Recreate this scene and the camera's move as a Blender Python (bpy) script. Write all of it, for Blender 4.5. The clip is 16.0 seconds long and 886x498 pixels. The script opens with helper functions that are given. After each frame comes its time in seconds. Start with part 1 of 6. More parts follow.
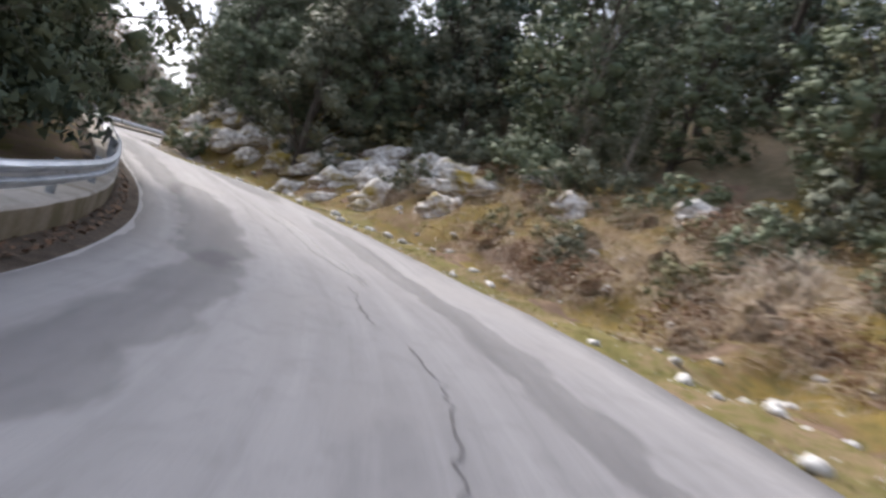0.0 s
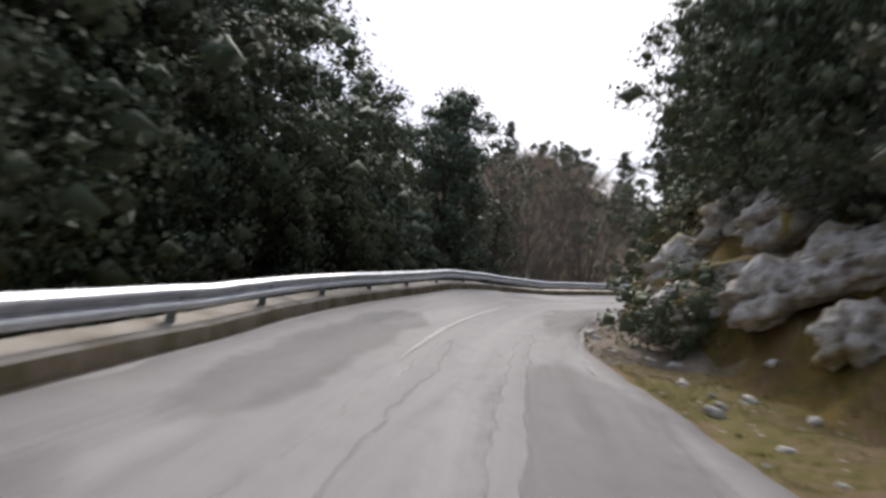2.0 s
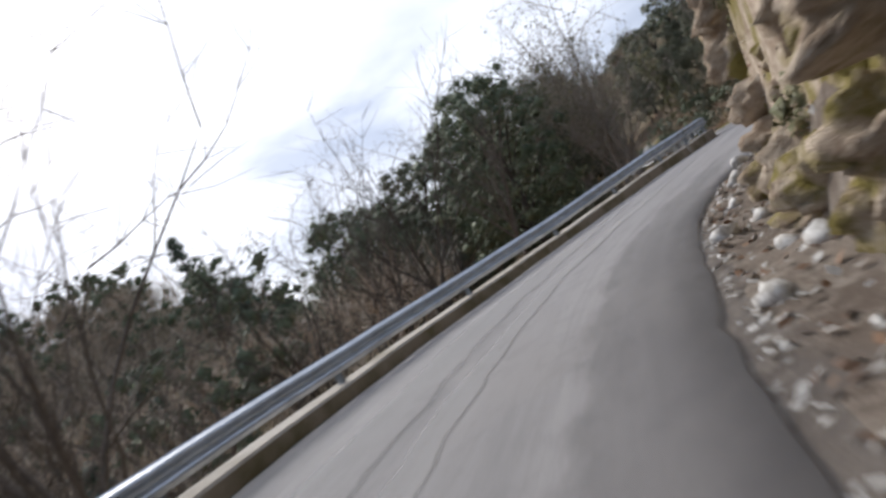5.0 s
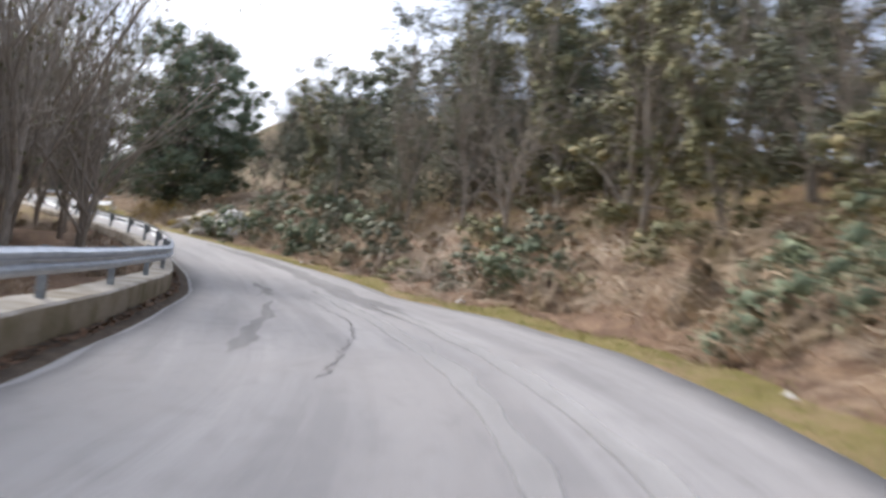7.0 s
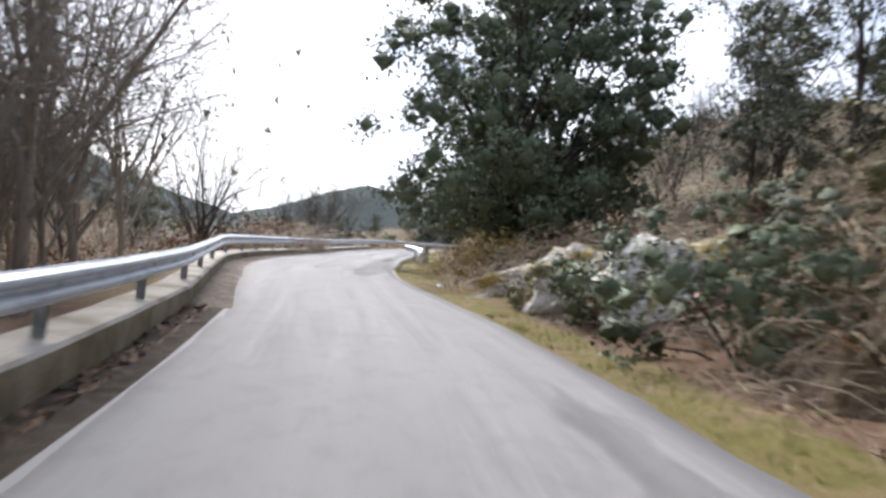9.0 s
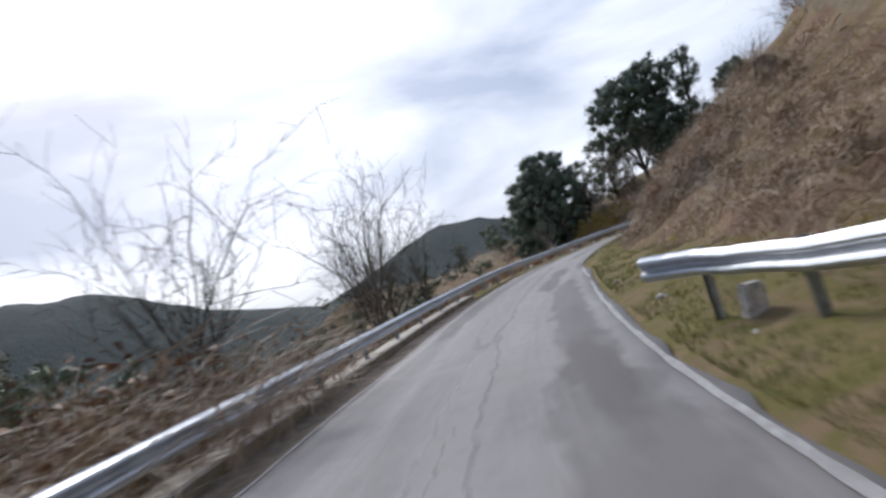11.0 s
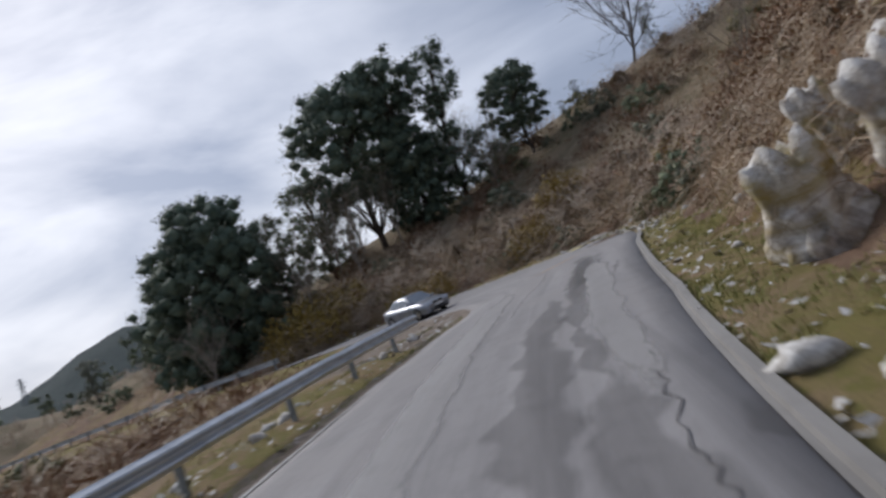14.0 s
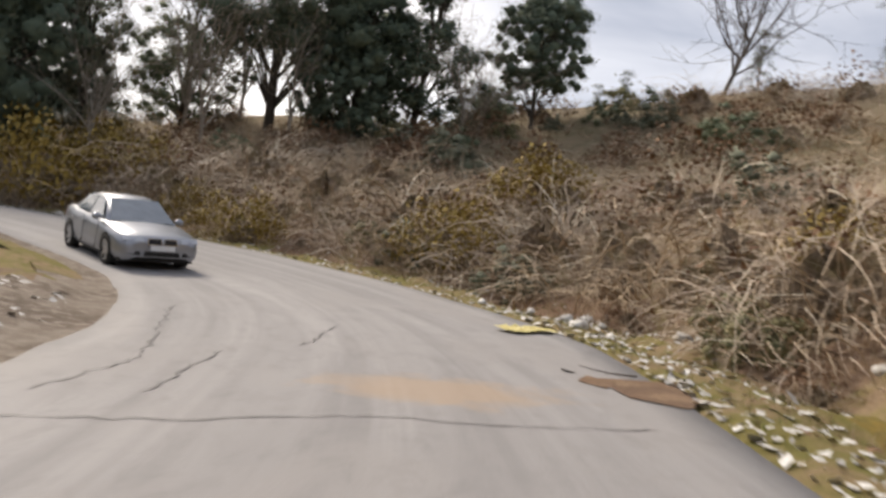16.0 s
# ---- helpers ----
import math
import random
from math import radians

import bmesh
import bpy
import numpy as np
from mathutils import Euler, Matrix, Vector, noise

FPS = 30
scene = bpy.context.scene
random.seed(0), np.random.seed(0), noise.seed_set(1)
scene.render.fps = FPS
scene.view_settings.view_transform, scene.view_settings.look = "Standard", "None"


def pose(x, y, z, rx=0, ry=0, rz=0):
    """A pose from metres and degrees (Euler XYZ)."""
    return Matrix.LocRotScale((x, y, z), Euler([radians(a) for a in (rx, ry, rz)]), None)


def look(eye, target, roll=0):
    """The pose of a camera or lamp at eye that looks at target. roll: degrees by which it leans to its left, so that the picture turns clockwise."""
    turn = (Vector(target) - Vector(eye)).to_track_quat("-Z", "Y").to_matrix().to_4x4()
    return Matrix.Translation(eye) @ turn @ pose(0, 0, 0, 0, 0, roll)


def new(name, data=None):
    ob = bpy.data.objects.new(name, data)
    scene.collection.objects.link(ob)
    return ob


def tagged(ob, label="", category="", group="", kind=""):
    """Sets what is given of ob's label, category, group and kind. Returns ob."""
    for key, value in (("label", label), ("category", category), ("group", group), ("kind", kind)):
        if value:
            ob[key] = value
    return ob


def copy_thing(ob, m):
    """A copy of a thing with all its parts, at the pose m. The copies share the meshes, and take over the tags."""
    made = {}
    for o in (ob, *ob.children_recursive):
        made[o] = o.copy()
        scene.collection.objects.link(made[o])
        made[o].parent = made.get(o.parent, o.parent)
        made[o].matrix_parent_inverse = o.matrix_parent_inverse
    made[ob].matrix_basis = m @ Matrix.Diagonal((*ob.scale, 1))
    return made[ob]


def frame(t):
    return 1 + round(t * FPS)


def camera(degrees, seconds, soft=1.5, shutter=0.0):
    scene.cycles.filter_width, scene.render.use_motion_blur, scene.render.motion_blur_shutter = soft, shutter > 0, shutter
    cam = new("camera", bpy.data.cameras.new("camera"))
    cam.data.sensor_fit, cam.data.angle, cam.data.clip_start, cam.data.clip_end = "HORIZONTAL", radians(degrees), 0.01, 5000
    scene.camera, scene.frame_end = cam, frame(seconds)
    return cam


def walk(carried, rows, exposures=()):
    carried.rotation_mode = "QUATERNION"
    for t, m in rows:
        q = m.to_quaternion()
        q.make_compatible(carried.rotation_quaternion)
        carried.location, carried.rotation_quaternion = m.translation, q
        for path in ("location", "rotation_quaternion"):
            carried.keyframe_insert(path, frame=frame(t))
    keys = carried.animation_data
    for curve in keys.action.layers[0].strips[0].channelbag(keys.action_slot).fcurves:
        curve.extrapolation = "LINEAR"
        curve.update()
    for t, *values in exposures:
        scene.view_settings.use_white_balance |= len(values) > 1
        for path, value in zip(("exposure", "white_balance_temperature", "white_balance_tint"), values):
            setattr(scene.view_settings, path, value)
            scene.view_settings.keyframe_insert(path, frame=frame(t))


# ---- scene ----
cam = camera(58.3, 16.0, soft=2.8, shutter=0.3)
PATH = [
    (0.0, -3.739, 0.121, 1.351, 90.24, -16.77, -0.97),
    (0.5, -3.807, 7.833, 1.578, 90.15, -16.72, 9.59),
    (1.0, -5.612, 14.806, 1.899, 91.50, -17.42, 19.22),
    (1.5, -8.382, 21.456, 2.453, 92.95, -15.79, 29.53),
    (2.0, -12.543, 29.055, 3.304, 92.85, -5.57, 35.94),
    (2.5, -17.435, 37.214, 3.438, 94.26, 12.14, 37.52),
    (3.0, -21.012, 43.946, 3.705, 95.89, 25.77, 34.18),
    (3.5, -24.225, 52.120, 3.861, 95.06, 27.27, 27.58),
    (4.0, -26.389, 59.102, 4.057, 92.40, 22.60, 22.88),
    (4.5, -28.126, 65.793, 4.151, 93.95, 25.57, 17.20),
    (5.0, -28.540, 71.706, 4.443, 95.30, 31.63, 11.95),
    (5.2, -28.647, 74.073, 4.511, 96.32, 33.06, 9.74),
    (5.7, -28.158, 80.240, 4.915, 95.44, 30.07, -1.32),
    (6.2, -25.889, 87.065, 5.455, 93.79, 17.02, -18.22),
    (6.7, -22.013, 94.412, 6.008, 92.35, 0.96, -22.61),
    (7.0, -19.841, 99.506, 6.305, 91.52, -6.89, -15.16),
    (7.3, -18.459, 105.416, 6.513, 91.10, -10.73, -3.27),
    (7.5, -18.512, 108.858, 6.507, 91.58, -12.35, -1.60),
    (8.0, -18.162, 117.162, 6.445, 91.29, -9.50, 5.43),
    (8.2, -18.440, 120.225, 6.577, 91.45, -9.57, 7.53),
    (10.3, -26.828, 150.698, 8.374, 93.02, 6.88, 22.42),
    (10.5, -28.313, 154.798, 8.611, 93.49, 10.90, 22.22),
    (11.0, -31.220, 165.118, 8.932, 94.62, 17.59, 19.57),
    (11.5, -33.449, 173.850, 9.231, 92.91, 15.72, 16.11),
    (12.0, -35.373, 184.511, 9.738, 91.83, 12.84, 13.15),
    (12.5, -36.897, 193.455, 10.238, 91.88, 12.68, 11.82),
    (13.0, -37.481, 200.726, 10.601, 94.29, 15.71, 10.49),
    (13.5, -38.112, 209.903, 11.218, 93.95, 20.40, 4.00),
    (14.0, -37.526, 216.097, 11.520, 94.52, 19.96, -2.41),
    (14.5, -36.522, 223.084, 11.925, 93.65, 15.50, -8.05),
    (15.0, -35.152, 229.485, 12.250, 93.03, 6.98, -12.38),
    (15.5, -33.784, 235.385, 12.699, 91.95, -1.55, -12.05),
    (16.0, -32.563, 239.985, 12.947, 91.12, -11.79, -8.80),
]
EXPOSURES = [(0.0, 1.18, 6500, 15), (1.0, 0.72, 6520, 15), (1.5, 0.55, 6550, 15), (2.0, 0.42, 6550, 15), (2.5, 0.28, 6500, 14), (3.0, 0.48, 6520, 13), (4.0, 0.52, 6520, 13), (5.2, 0.3, 6350, 12), (7.0, 1.15, 6400, 13), (7.3, 1.28, 6450, 13), (8.2, 1.28, 6450, 13), (10.3, 0.22, 6080, 12), (11.5, 0.0, 6200, 13), (12.2, -0.05, 6300, 13), (13.0, -0.18, 6250, 13), (14.0, -0.30, 6200, 13), (14.5, -0.12, 6350, 13), (15.3, 0.25, 6900, 13), (16.0, 0.53, 7400, 13)]
walk(cam, [(t, pose(*p)) for t, *p in PATH], EXPOSURES)

# ---- daylight: bright broken overcast, soft sun ahead on the valley side ----
world = bpy.data.worlds.new("sky")
scene.world = world
world.use_nodes = True
wn, wl = world.node_tree.nodes, world.node_tree.links
wn.clear()
w_out = wn.new("ShaderNodeOutputWorld")
w_bg = wn.new("ShaderNodeBackground")
w_sky = wn.new("ShaderNodeTexSky")
w_sky.sky_type, w_sky.sun_disc = "NISHITA", False
SUN_EL, SUN_ROT = 38.0, -38.0
w_sky.sun_elevation, w_sky.sun_rotation = radians(SUN_EL), radians(SUN_ROT)
w_sky.air_density, w_sky.dust_density = 1.0, 2.5
w_co = wn.new("ShaderNodeTexCoord")
w_map = wn.new("ShaderNodeMapping")
w_map.inputs["Rotation"].default_value = (0.0, radians(14), radians(25))
w_map.inputs["Scale"].default_value = (1.0, 1.0, 3.4)
w_n1 = wn.new("ShaderNodeTexNoise")
w_n1.inputs["Scale"].default_value, w_n1.inputs["Detail"].default_value = 2.1, 6.0
w_n1.inputs["Roughness"].default_value, w_n1.inputs["Distortion"].default_value = 0.5, 0.35
w_r1 = wn.new("ShaderNodeValToRGB")
e = w_r1.color_ramp.elements
e[0].position, e[0].color = 0.36, (3.0, 3.45, 4.3, 1)
e[1].position, e[1].color = 0.68, (8.8, 8.9, 9.05, 1)
w_mix = wn.new("ShaderNodeMix")
w_mix.data_type = "RGBA"
w_mix.inputs["Factor"].default_value = 0.86
wl.new(w_co.outputs["Generated"], w_map.inputs["Vector"])
wl.new(w_map.outputs["Vector"], w_n1.inputs["Vector"])
wl.new(w_n1.outputs["Fac"], w_r1.inputs["Fac"])
w_dir = wn.new("ShaderNodeVectorMath")
w_dir.operation = "DOT_PRODUCT"
w_dir.inputs[1].default_value = (-0.441, 0.830, 0.342)
w_r2 = wn.new("ShaderNodeValToRGB")
e = w_r2.color_ramp.elements
e[0].position, e[0].color = 0.74, (0.47, 0.51, 0.59, 1)
e[1].position, e[1].color = 0.99, (1.12, 1.12, 1.12, 1)
w_mul = wn.new("ShaderNodeMix")
w_mul.data_type, w_mul.blend_type = "RGBA", "MULTIPLY"
w_mul.inputs["Factor"].default_value = 1.0
wl.new(w_co.outputs["Generated"], w_dir.inputs[0])
wl.new(w_dir.outputs["Value"], w_r2.inputs["Fac"])
wl.new(w_r1.outputs["Color"], w_mul.inputs["A"])
wl.new(w_r2.outputs["Color"], w_mul.inputs["B"])
wl.new(w_sky.outputs["Color"], w_mix.inputs["A"])
wl.new(w_mul.outputs["Result"], w_mix.inputs["B"])
wl.new(w_mix.outputs["Result"], w_bg.inputs["Color"])
w_bg.inputs["Strength"].default_value = 0.145
wl.new(w_bg.outputs["Background"], w_out.inputs["Surface"])

sun = new("sun", bpy.data.lights.new("sun", "SUN"))
sun.data.energy, sun.data.angle, sun.data.color = 3.1, radians(22), (1.0, 0.97, 0.92)
SUN_DIR = Vector((math.sin(radians(SUN_ROT)) * math.cos(radians(SUN_EL)), math.cos(radians(SUN_ROT)) * math.cos(radians(SUN_EL)), math.sin(radians(SUN_EL))))
sun.matrix_world = look(SUN_DIR * 50, (0, 0, 0))


# ---- materials ----
class Mat:
    """A node material with a Principled shader and short ways to add noise, ramps and bump."""

    def __init__(self, name, rough=0.9, metal=0.0, spec=0.3):
        self.m = bpy.data.materials.new(name)
        self.m.use_nodes = True
        self.n, self.l = self.m.node_tree.nodes, self.m.node_tree.links
        self.b = self.n["Principled BSDF"]
        self.b.inputs["Roughness"].default_value = rough
        self.b.inputs["Metallic"].default_value = metal
        self.b.inputs["Specular IOR Level"].default_value = spec
        self.co = self.n.new("ShaderNodeTexCoord")

    def vec(self, source="Object", scale=(1, 1, 1)):
        mp = self.n.new("ShaderNodeMapping")
        mp.inputs["Scale"].default_value = scale
        self.l.new(self.co.outputs[source], mp.inputs["Vector"])
        return mp.outputs["Vector"]

    def world_vec(self, scale=(1, 1, 1)):
        g = self.n.new("ShaderNodeNewGeometry")
        mp = self.n.new("ShaderNodeMapping")
        mp.inputs["Scale"].default_value = scale
        self.l.new(g.outputs["Position"], mp.inputs["Vector"])
        return mp.outputs["Vector"]

    def noise(self, vec, scale, detail=4.0, rough=0.55, dist=0.0):
        t = self.n.new("ShaderNodeTexNoise")
        t.inputs["Scale"].default_value, t.inputs["Detail"].default_value = scale, detail
        t.inputs["Roughness"].default_value, t.inputs["Distortion"].default_value = rough, dist
        self.l.new(vec, t.inputs["Vector"])
        return t.outputs["Fac"]

    def ramp(self, fac, *stops):
        r = self.n.new("ShaderNodeValToRGB")
        els = r.color_ramp.elements
        while len(els) < len(stops):
            els.new(0.5)
        for el, (p, c) in zip(els, stops):
            el.position, el.color = p, (*c, 1) if len(c) == 3 else c
        self.l.new(fac, r.inputs["Fac"])
        return r.outputs["Color"]

    def mix(self, fac, a, b, blend="MIX"):
        x = self.n.new("ShaderNodeMix")
        x.data_type, x.blend_type = "RGBA", blend
        for key, v in (("Factor", fac), ("A", a), ("B", b)):
            if isinstance(v, (int, float)):
                x.inputs[key].default_value = v
            elif isinstance(v, tuple):
                x.inputs[key].default_value = (*v, 1)
            else:
                self.l.new(v, x.inputs[key])
        return x.outputs["Result"]

    def color(self, c):
        if isinstance(c, tuple):
            self.b.inputs["Base Color"].default_value = (*c, 1)
        else:
            self.l.new(c, self.b.inputs["Base Color"])
        return self

    def bump(self, h, dist=0.02, strength=0.6):
        bp = self.n.new("ShaderNodeBump")
        bp.inputs["Distance"].default_value, bp.inputs["Strength"].default_value = dist, strength
        self.l.new(h, bp.inputs["Height"])
        self.l.new(bp.outputs["Normal"], self.b.inputs["Normal"])
        return self

    def island(self):
        return self.n.new("ShaderNodeNewGeometry").outputs["Random Per Island"]

    def each(self):
        return self.n.new("ShaderNodeObjectInfo").outputs["Random"]


def asphalt(name, pale, dark, warm, ragged=0.0, stain=None):
    a = Mat(name, 0.85, 0, 0.35)
    uv = a.vec("UV")
    streak = a.noise(a.vec("UV", (1.6, 0.07, 1)), 1.0, 5, 0.6, 0.6)
    blot = a.noise(a.vec("UV", (0.5, 0.22, 1)), 1.0, 4, 0.6, 0.8)
    mottle = a.noise(a.vec("UV", (1.0, 0.6, 1)), 2.6, 5, 0.7, 0.5)
    grain = a.noise(uv, 55.0, 3, 0.7)
    base = a.mix(a.ramp(streak, (0.38, (0, 0, 0)), (0.64, (1, 1, 1))), dark, pale)
    base = a.mix(a.ramp(blot, (0.50, (0, 0, 0)), (0.60, (0.75,) * 3)), base, warm)
    base = a.mix(a.ramp(mottle, (0.50, (0, 0, 0)), (0.72, (0.5,) * 3)), base, tuple(c * 0.8 for c in dark))
    base = a.mix(a.ramp(grain, (0.35, (0.0,) * 3), (0.75, (0.35,) * 3)), base, tuple(c * 0.55 for c in dark))
    if stain:
        # a mud wash with its own ragged shape round one spot of the road
        off = a.n.new("ShaderNodeVectorMath")
        off.operation = "DISTANCE"
        g = a.n.new("ShaderNodeNewGeometry")
        mp = a.n.new("ShaderNodeMapping")
        mp.inputs["Scale"].default_value = (0.36, 0.62, 0)
        mp.inputs["Location"].default_value = (-stain[0] * 0.36, -stain[1] * 0.62, 0)
        a.l.new(g.outputs["Position"], mp.inputs["Vector"])
        a.l.new(mp.outputs["Vector"], off.inputs[0])
        add = a.n.new("ShaderNodeMath")
        add.operation = "ADD"
        a.l.new(off.outputs["Value"], add.inputs[0])
        a.l.new(a.noise(a.world_vec(), 1.1, 5, 0.7, 0.6), add.inputs[1])
        base = a.mix(a.ramp(add.outputs[0], (0.75, (0.55,) * 3), (1.45, (0, 0, 0))), base, (0.36, 0.245, 0.15))
    a.color(base).bump(grain, 0.006, 0.5)
    if ragged:
        e = a.n.new("ShaderNodeUVMap")
        e.uv_map = "Edge"
        sep = a.n.new("ShaderNodeSeparateXYZ")
        a.l.new(e.outputs["UV"], sep.inputs[0])
        add = a.n.new("ShaderNodeMath")
        add.operation = "ADD"
        a.l.new(sep.outputs[0], add.inputs[0])
        a.l.new(a.noise(a.vec("UV", (2.6, 0.55, 1)), 1.6, 8, 0.78, 0.4), add.inputs[1])
        a.l.new(a.ramp(add.outputs[0], (0.62, (0, 0, 0)), (1.3, (ragged,) * 3)), a.b.inputs["Alpha"])
    return a.m


M = {}
M["asphalt"] = asphalt("asphalt", (0.315, 0.300, 0.292), (0.225, 0.214, 0.210), (0.275, 0.258, 0.248), 0.0, (-31.1, 247.7))
M["asphalt_old"] = asphalt("asphalt_dark", (0.225, 0.215, 0.210), (0.155, 0.148, 0.145), (0.19, 0.181, 0.176), 0.27)
M["asphalt_tarred"] = asphalt("tarred_asphalt", (0.175, 0.166, 0.162), (0.10, 0.096, 0.094), (0.205, 0.196, 0.19), 0.27)
t = Mat("tar", 0.7, 0, 0.4)
M["tar"] = t.color(t.ramp(t.noise(t.world_vec(), 6, 4), (0.3, (0.075, 0.07, 0.068)), (0.7, (0.13, 0.124, 0.12)))).m
M["pale"] = asphalt("pale_wear", (0.38, 0.365, 0.35), (0.29, 0.277, 0.265), (0.33, 0.315, 0.30))
M["kerb"] = asphalt("kerb_concrete", (0.31, 0.295, 0.275), (0.22, 0.207, 0.19), (0.26, 0.245, 0.225))
M["worn"] = asphalt("worn_asphalt", (0.42, 0.405, 0.39), (0.35, 0.335, 0.325), (0.39, 0.375, 0.36), 0.7)
t = Mat("worn_white_paint", 0.8)
M["paint"] = t.color(t.ramp(t.noise(t.world_vec(), 9, 5, 0.7), (0.46, (0.29, 0.28, 0.27)), (0.64, (0.46, 0.455, 0.44)))).m
t = Mat("concrete", 0.93)
n1, n2 = t.noise(t.world_vec(), 0.9, 5, 0.6), t.noise(t.world_vec(), 22, 4, 0.65)
M["concrete"] = t.color(t.mix(t.ramp(n1, (0.45, (0, 0, 0)), (0.7, (1, 1, 1))), t.ramp(n2, (0.3, (0.40, 0.36, 0.30)), (0.7, (0.58, 0.53, 0.46))), (0.24, 0.20, 0.14))).bump(n2, 0.01, 0.7).m
# road-facing side: browner and darker than the top, with mossy blotches
t = Mat("darker_mossy_concrete", 0.95)
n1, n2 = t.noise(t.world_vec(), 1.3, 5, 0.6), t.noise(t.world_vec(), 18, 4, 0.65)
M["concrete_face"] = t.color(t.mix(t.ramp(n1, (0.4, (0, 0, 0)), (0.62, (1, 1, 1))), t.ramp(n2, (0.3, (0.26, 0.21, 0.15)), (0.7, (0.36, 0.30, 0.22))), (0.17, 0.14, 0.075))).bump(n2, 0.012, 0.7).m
t = Mat("galvanised_steel", 0.42, 0.85, 0.5)
n1 = t.noise(t.world_vec((1, 1, 2)), 2.2, 6, 0.7)
M["steel"] = t.color(t.ramp(n1, (0.3, (0.42, 0.45, 0.48)), (0.7, (0.66, 0.69, 0.72)))).bump(t.noise(t.world_vec(), 40, 3), 0.002, 0.3).m
t.l.new(t.ramp(t.noise(t.world_vec(), 3.1, 4), (0.35, (0.36,) * 3), (0.65, (0.58,) * 3)), t.b.inputs["Roughness"])
t = Mat("post_steel", 0.55, 0.7, 0.4)
M["post"] = t.color(t.ramp(t.noise(t.world_vec(), 8, 4), (0.35, (0.22, 0.24, 0.25)), (0.7, (0.40, 0.43, 0.45)))).m


def ground(name, *cols, s=1.0, bump=0.05):
    t = Mat(name, 0.97, 0, 0.1)
    a, b, c = t.noise(t.world_vec(), 0.35 * s, 5, 0.6, 0.4), t.noise(t.world_vec(), 2.3 * s, 5, 0.65), t.noise(t.world_vec(), 26 * s, 3, 0.7)
    col = t.mix(t.ramp(a, (0.42, (0, 0, 0)), (0.6, (1, 1, 1))), cols[0], cols[1])
    col = t.mix(t.ramp(b, (0.48, (0, 0, 0)), (0.62, (1, 1, 1))), col, cols[2])
    col = t.mix(t.ramp(c, (0.4, (0, 0, 0)), (0.75, (0.7,) * 3)), col, tuple(v * 0.4 for v in cols[1]))
    return t.color(col).bump(c, bump, 0.9).m


M["grass"] = ground("verge_grass", (0.24, 0.205, 0.07), (0.33, 0.235, 0.14), (0.20, 0.185, 0.055), s=1.8)
M["dry"] = ground("dry_scrub_ground", (0.30, 0.215, 0.135), (0.225, 0.155, 0.10), (0.25, 0.20, 0.085))
M["leaf_litter"] = ground("leaf_litter", (0.25, 0.16, 0.105), (0.18, 0.12, 0.085), (0.30, 0.205, 0.135))
M["moss"] = ground("mossy_bank", (0.28, 0.20, 0.055), (0.225, 0.15, 0.085), (0.18, 0.15, 0.05), s=1.5)
M["dirt"] = ground("roadside_dirt", (0.32, 0.265, 0.215), (0.21, 0.165, 0.13), (0.40, 0.34, 0.28), s=2.0)
M["debris"] = ground("roadside_debris", (0.15, 0.12, 0.095), (0.10, 0.08, 0.062), (0.20, 0.155, 0.115), s=2.5)
M["woodland"] = ground("woodland_floor", (0.24, 0.185, 0.125), (0.17, 0.145, 0.085), (0.27, 0.205, 0.135))
t = Mat("limestone", 0.95, 0, 0.2)
n1, n2, n3 = t.noise(t.world_vec(), 0.7, 6, 0.65, 0.6), t.noise(t.world_vec(), 3.5, 6, 0.7), t.noise(t.world_vec(), 20, 4, 0.7)
col = t.mix(t.ramp(n2, (0.42, (0, 0, 0)), (0.6, (1, 1, 1))), (0.76, 0.73, 0.68), (0.36, 0.31, 0.255))
col = t.mix(t.ramp(n1, (0.5, (0, 0, 0)), (0.64, (1, 1, 1))), col, (0.34, 0.25, 0.06))
M["rock"] = t.color(col).bump(n2, 0.12, 0.9).m
t = Mat("cliff_rock", 0.95, 0, 0.2)
n1, n2 = t.noise(t.world_vec((1, 1, 0.8)), 0.8, 6, 0.65, 0.6), t.noise(t.world_vec((1, 1, 1.6)), 3.0, 6, 0.7)
col = t.mix(t.ramp(n2, (0.40, (0, 0, 0)), (0.62, (1, 1, 1))), (0.52, 0.43, 0.33), (0.27, 0.195, 0.135))
col = t.mix(t.ramp(n1, (0.48, (0, 0, 0)), (0.58, (1, 1, 1))), col, (0.21, 0.17, 0.05))
M["cliff"] = t.color(col).bump(n2, 0.15, 0.9).m
t = Mat("pale_stone", 0.9)
M["stone"] = t.color(t.ramp(t.noise(t.world_vec(), 9, 5, 0.7), (0.35, (0.34, 0.31, 0.27)), (0.62, (0.72, 0.70, 0.66)))).m


def foliage(name, dark, light, tint, lump=0.0):
    t = Mat(name, 0.7, 0, 0.18)
    col = t.ramp(t.island(), (0.0, dark), (0.6, light), (1.0, tint))
    col = t.mix(t.ramp(t.each(), (0.0, (0, 0, 0)), (1.0, (0.5,) * 3)), col, tuple(v * 0.75 for v in light))
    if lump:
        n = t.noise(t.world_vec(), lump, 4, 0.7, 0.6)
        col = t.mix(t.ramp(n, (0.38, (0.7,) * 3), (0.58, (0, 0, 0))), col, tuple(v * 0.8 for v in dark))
    return t.color(col).m


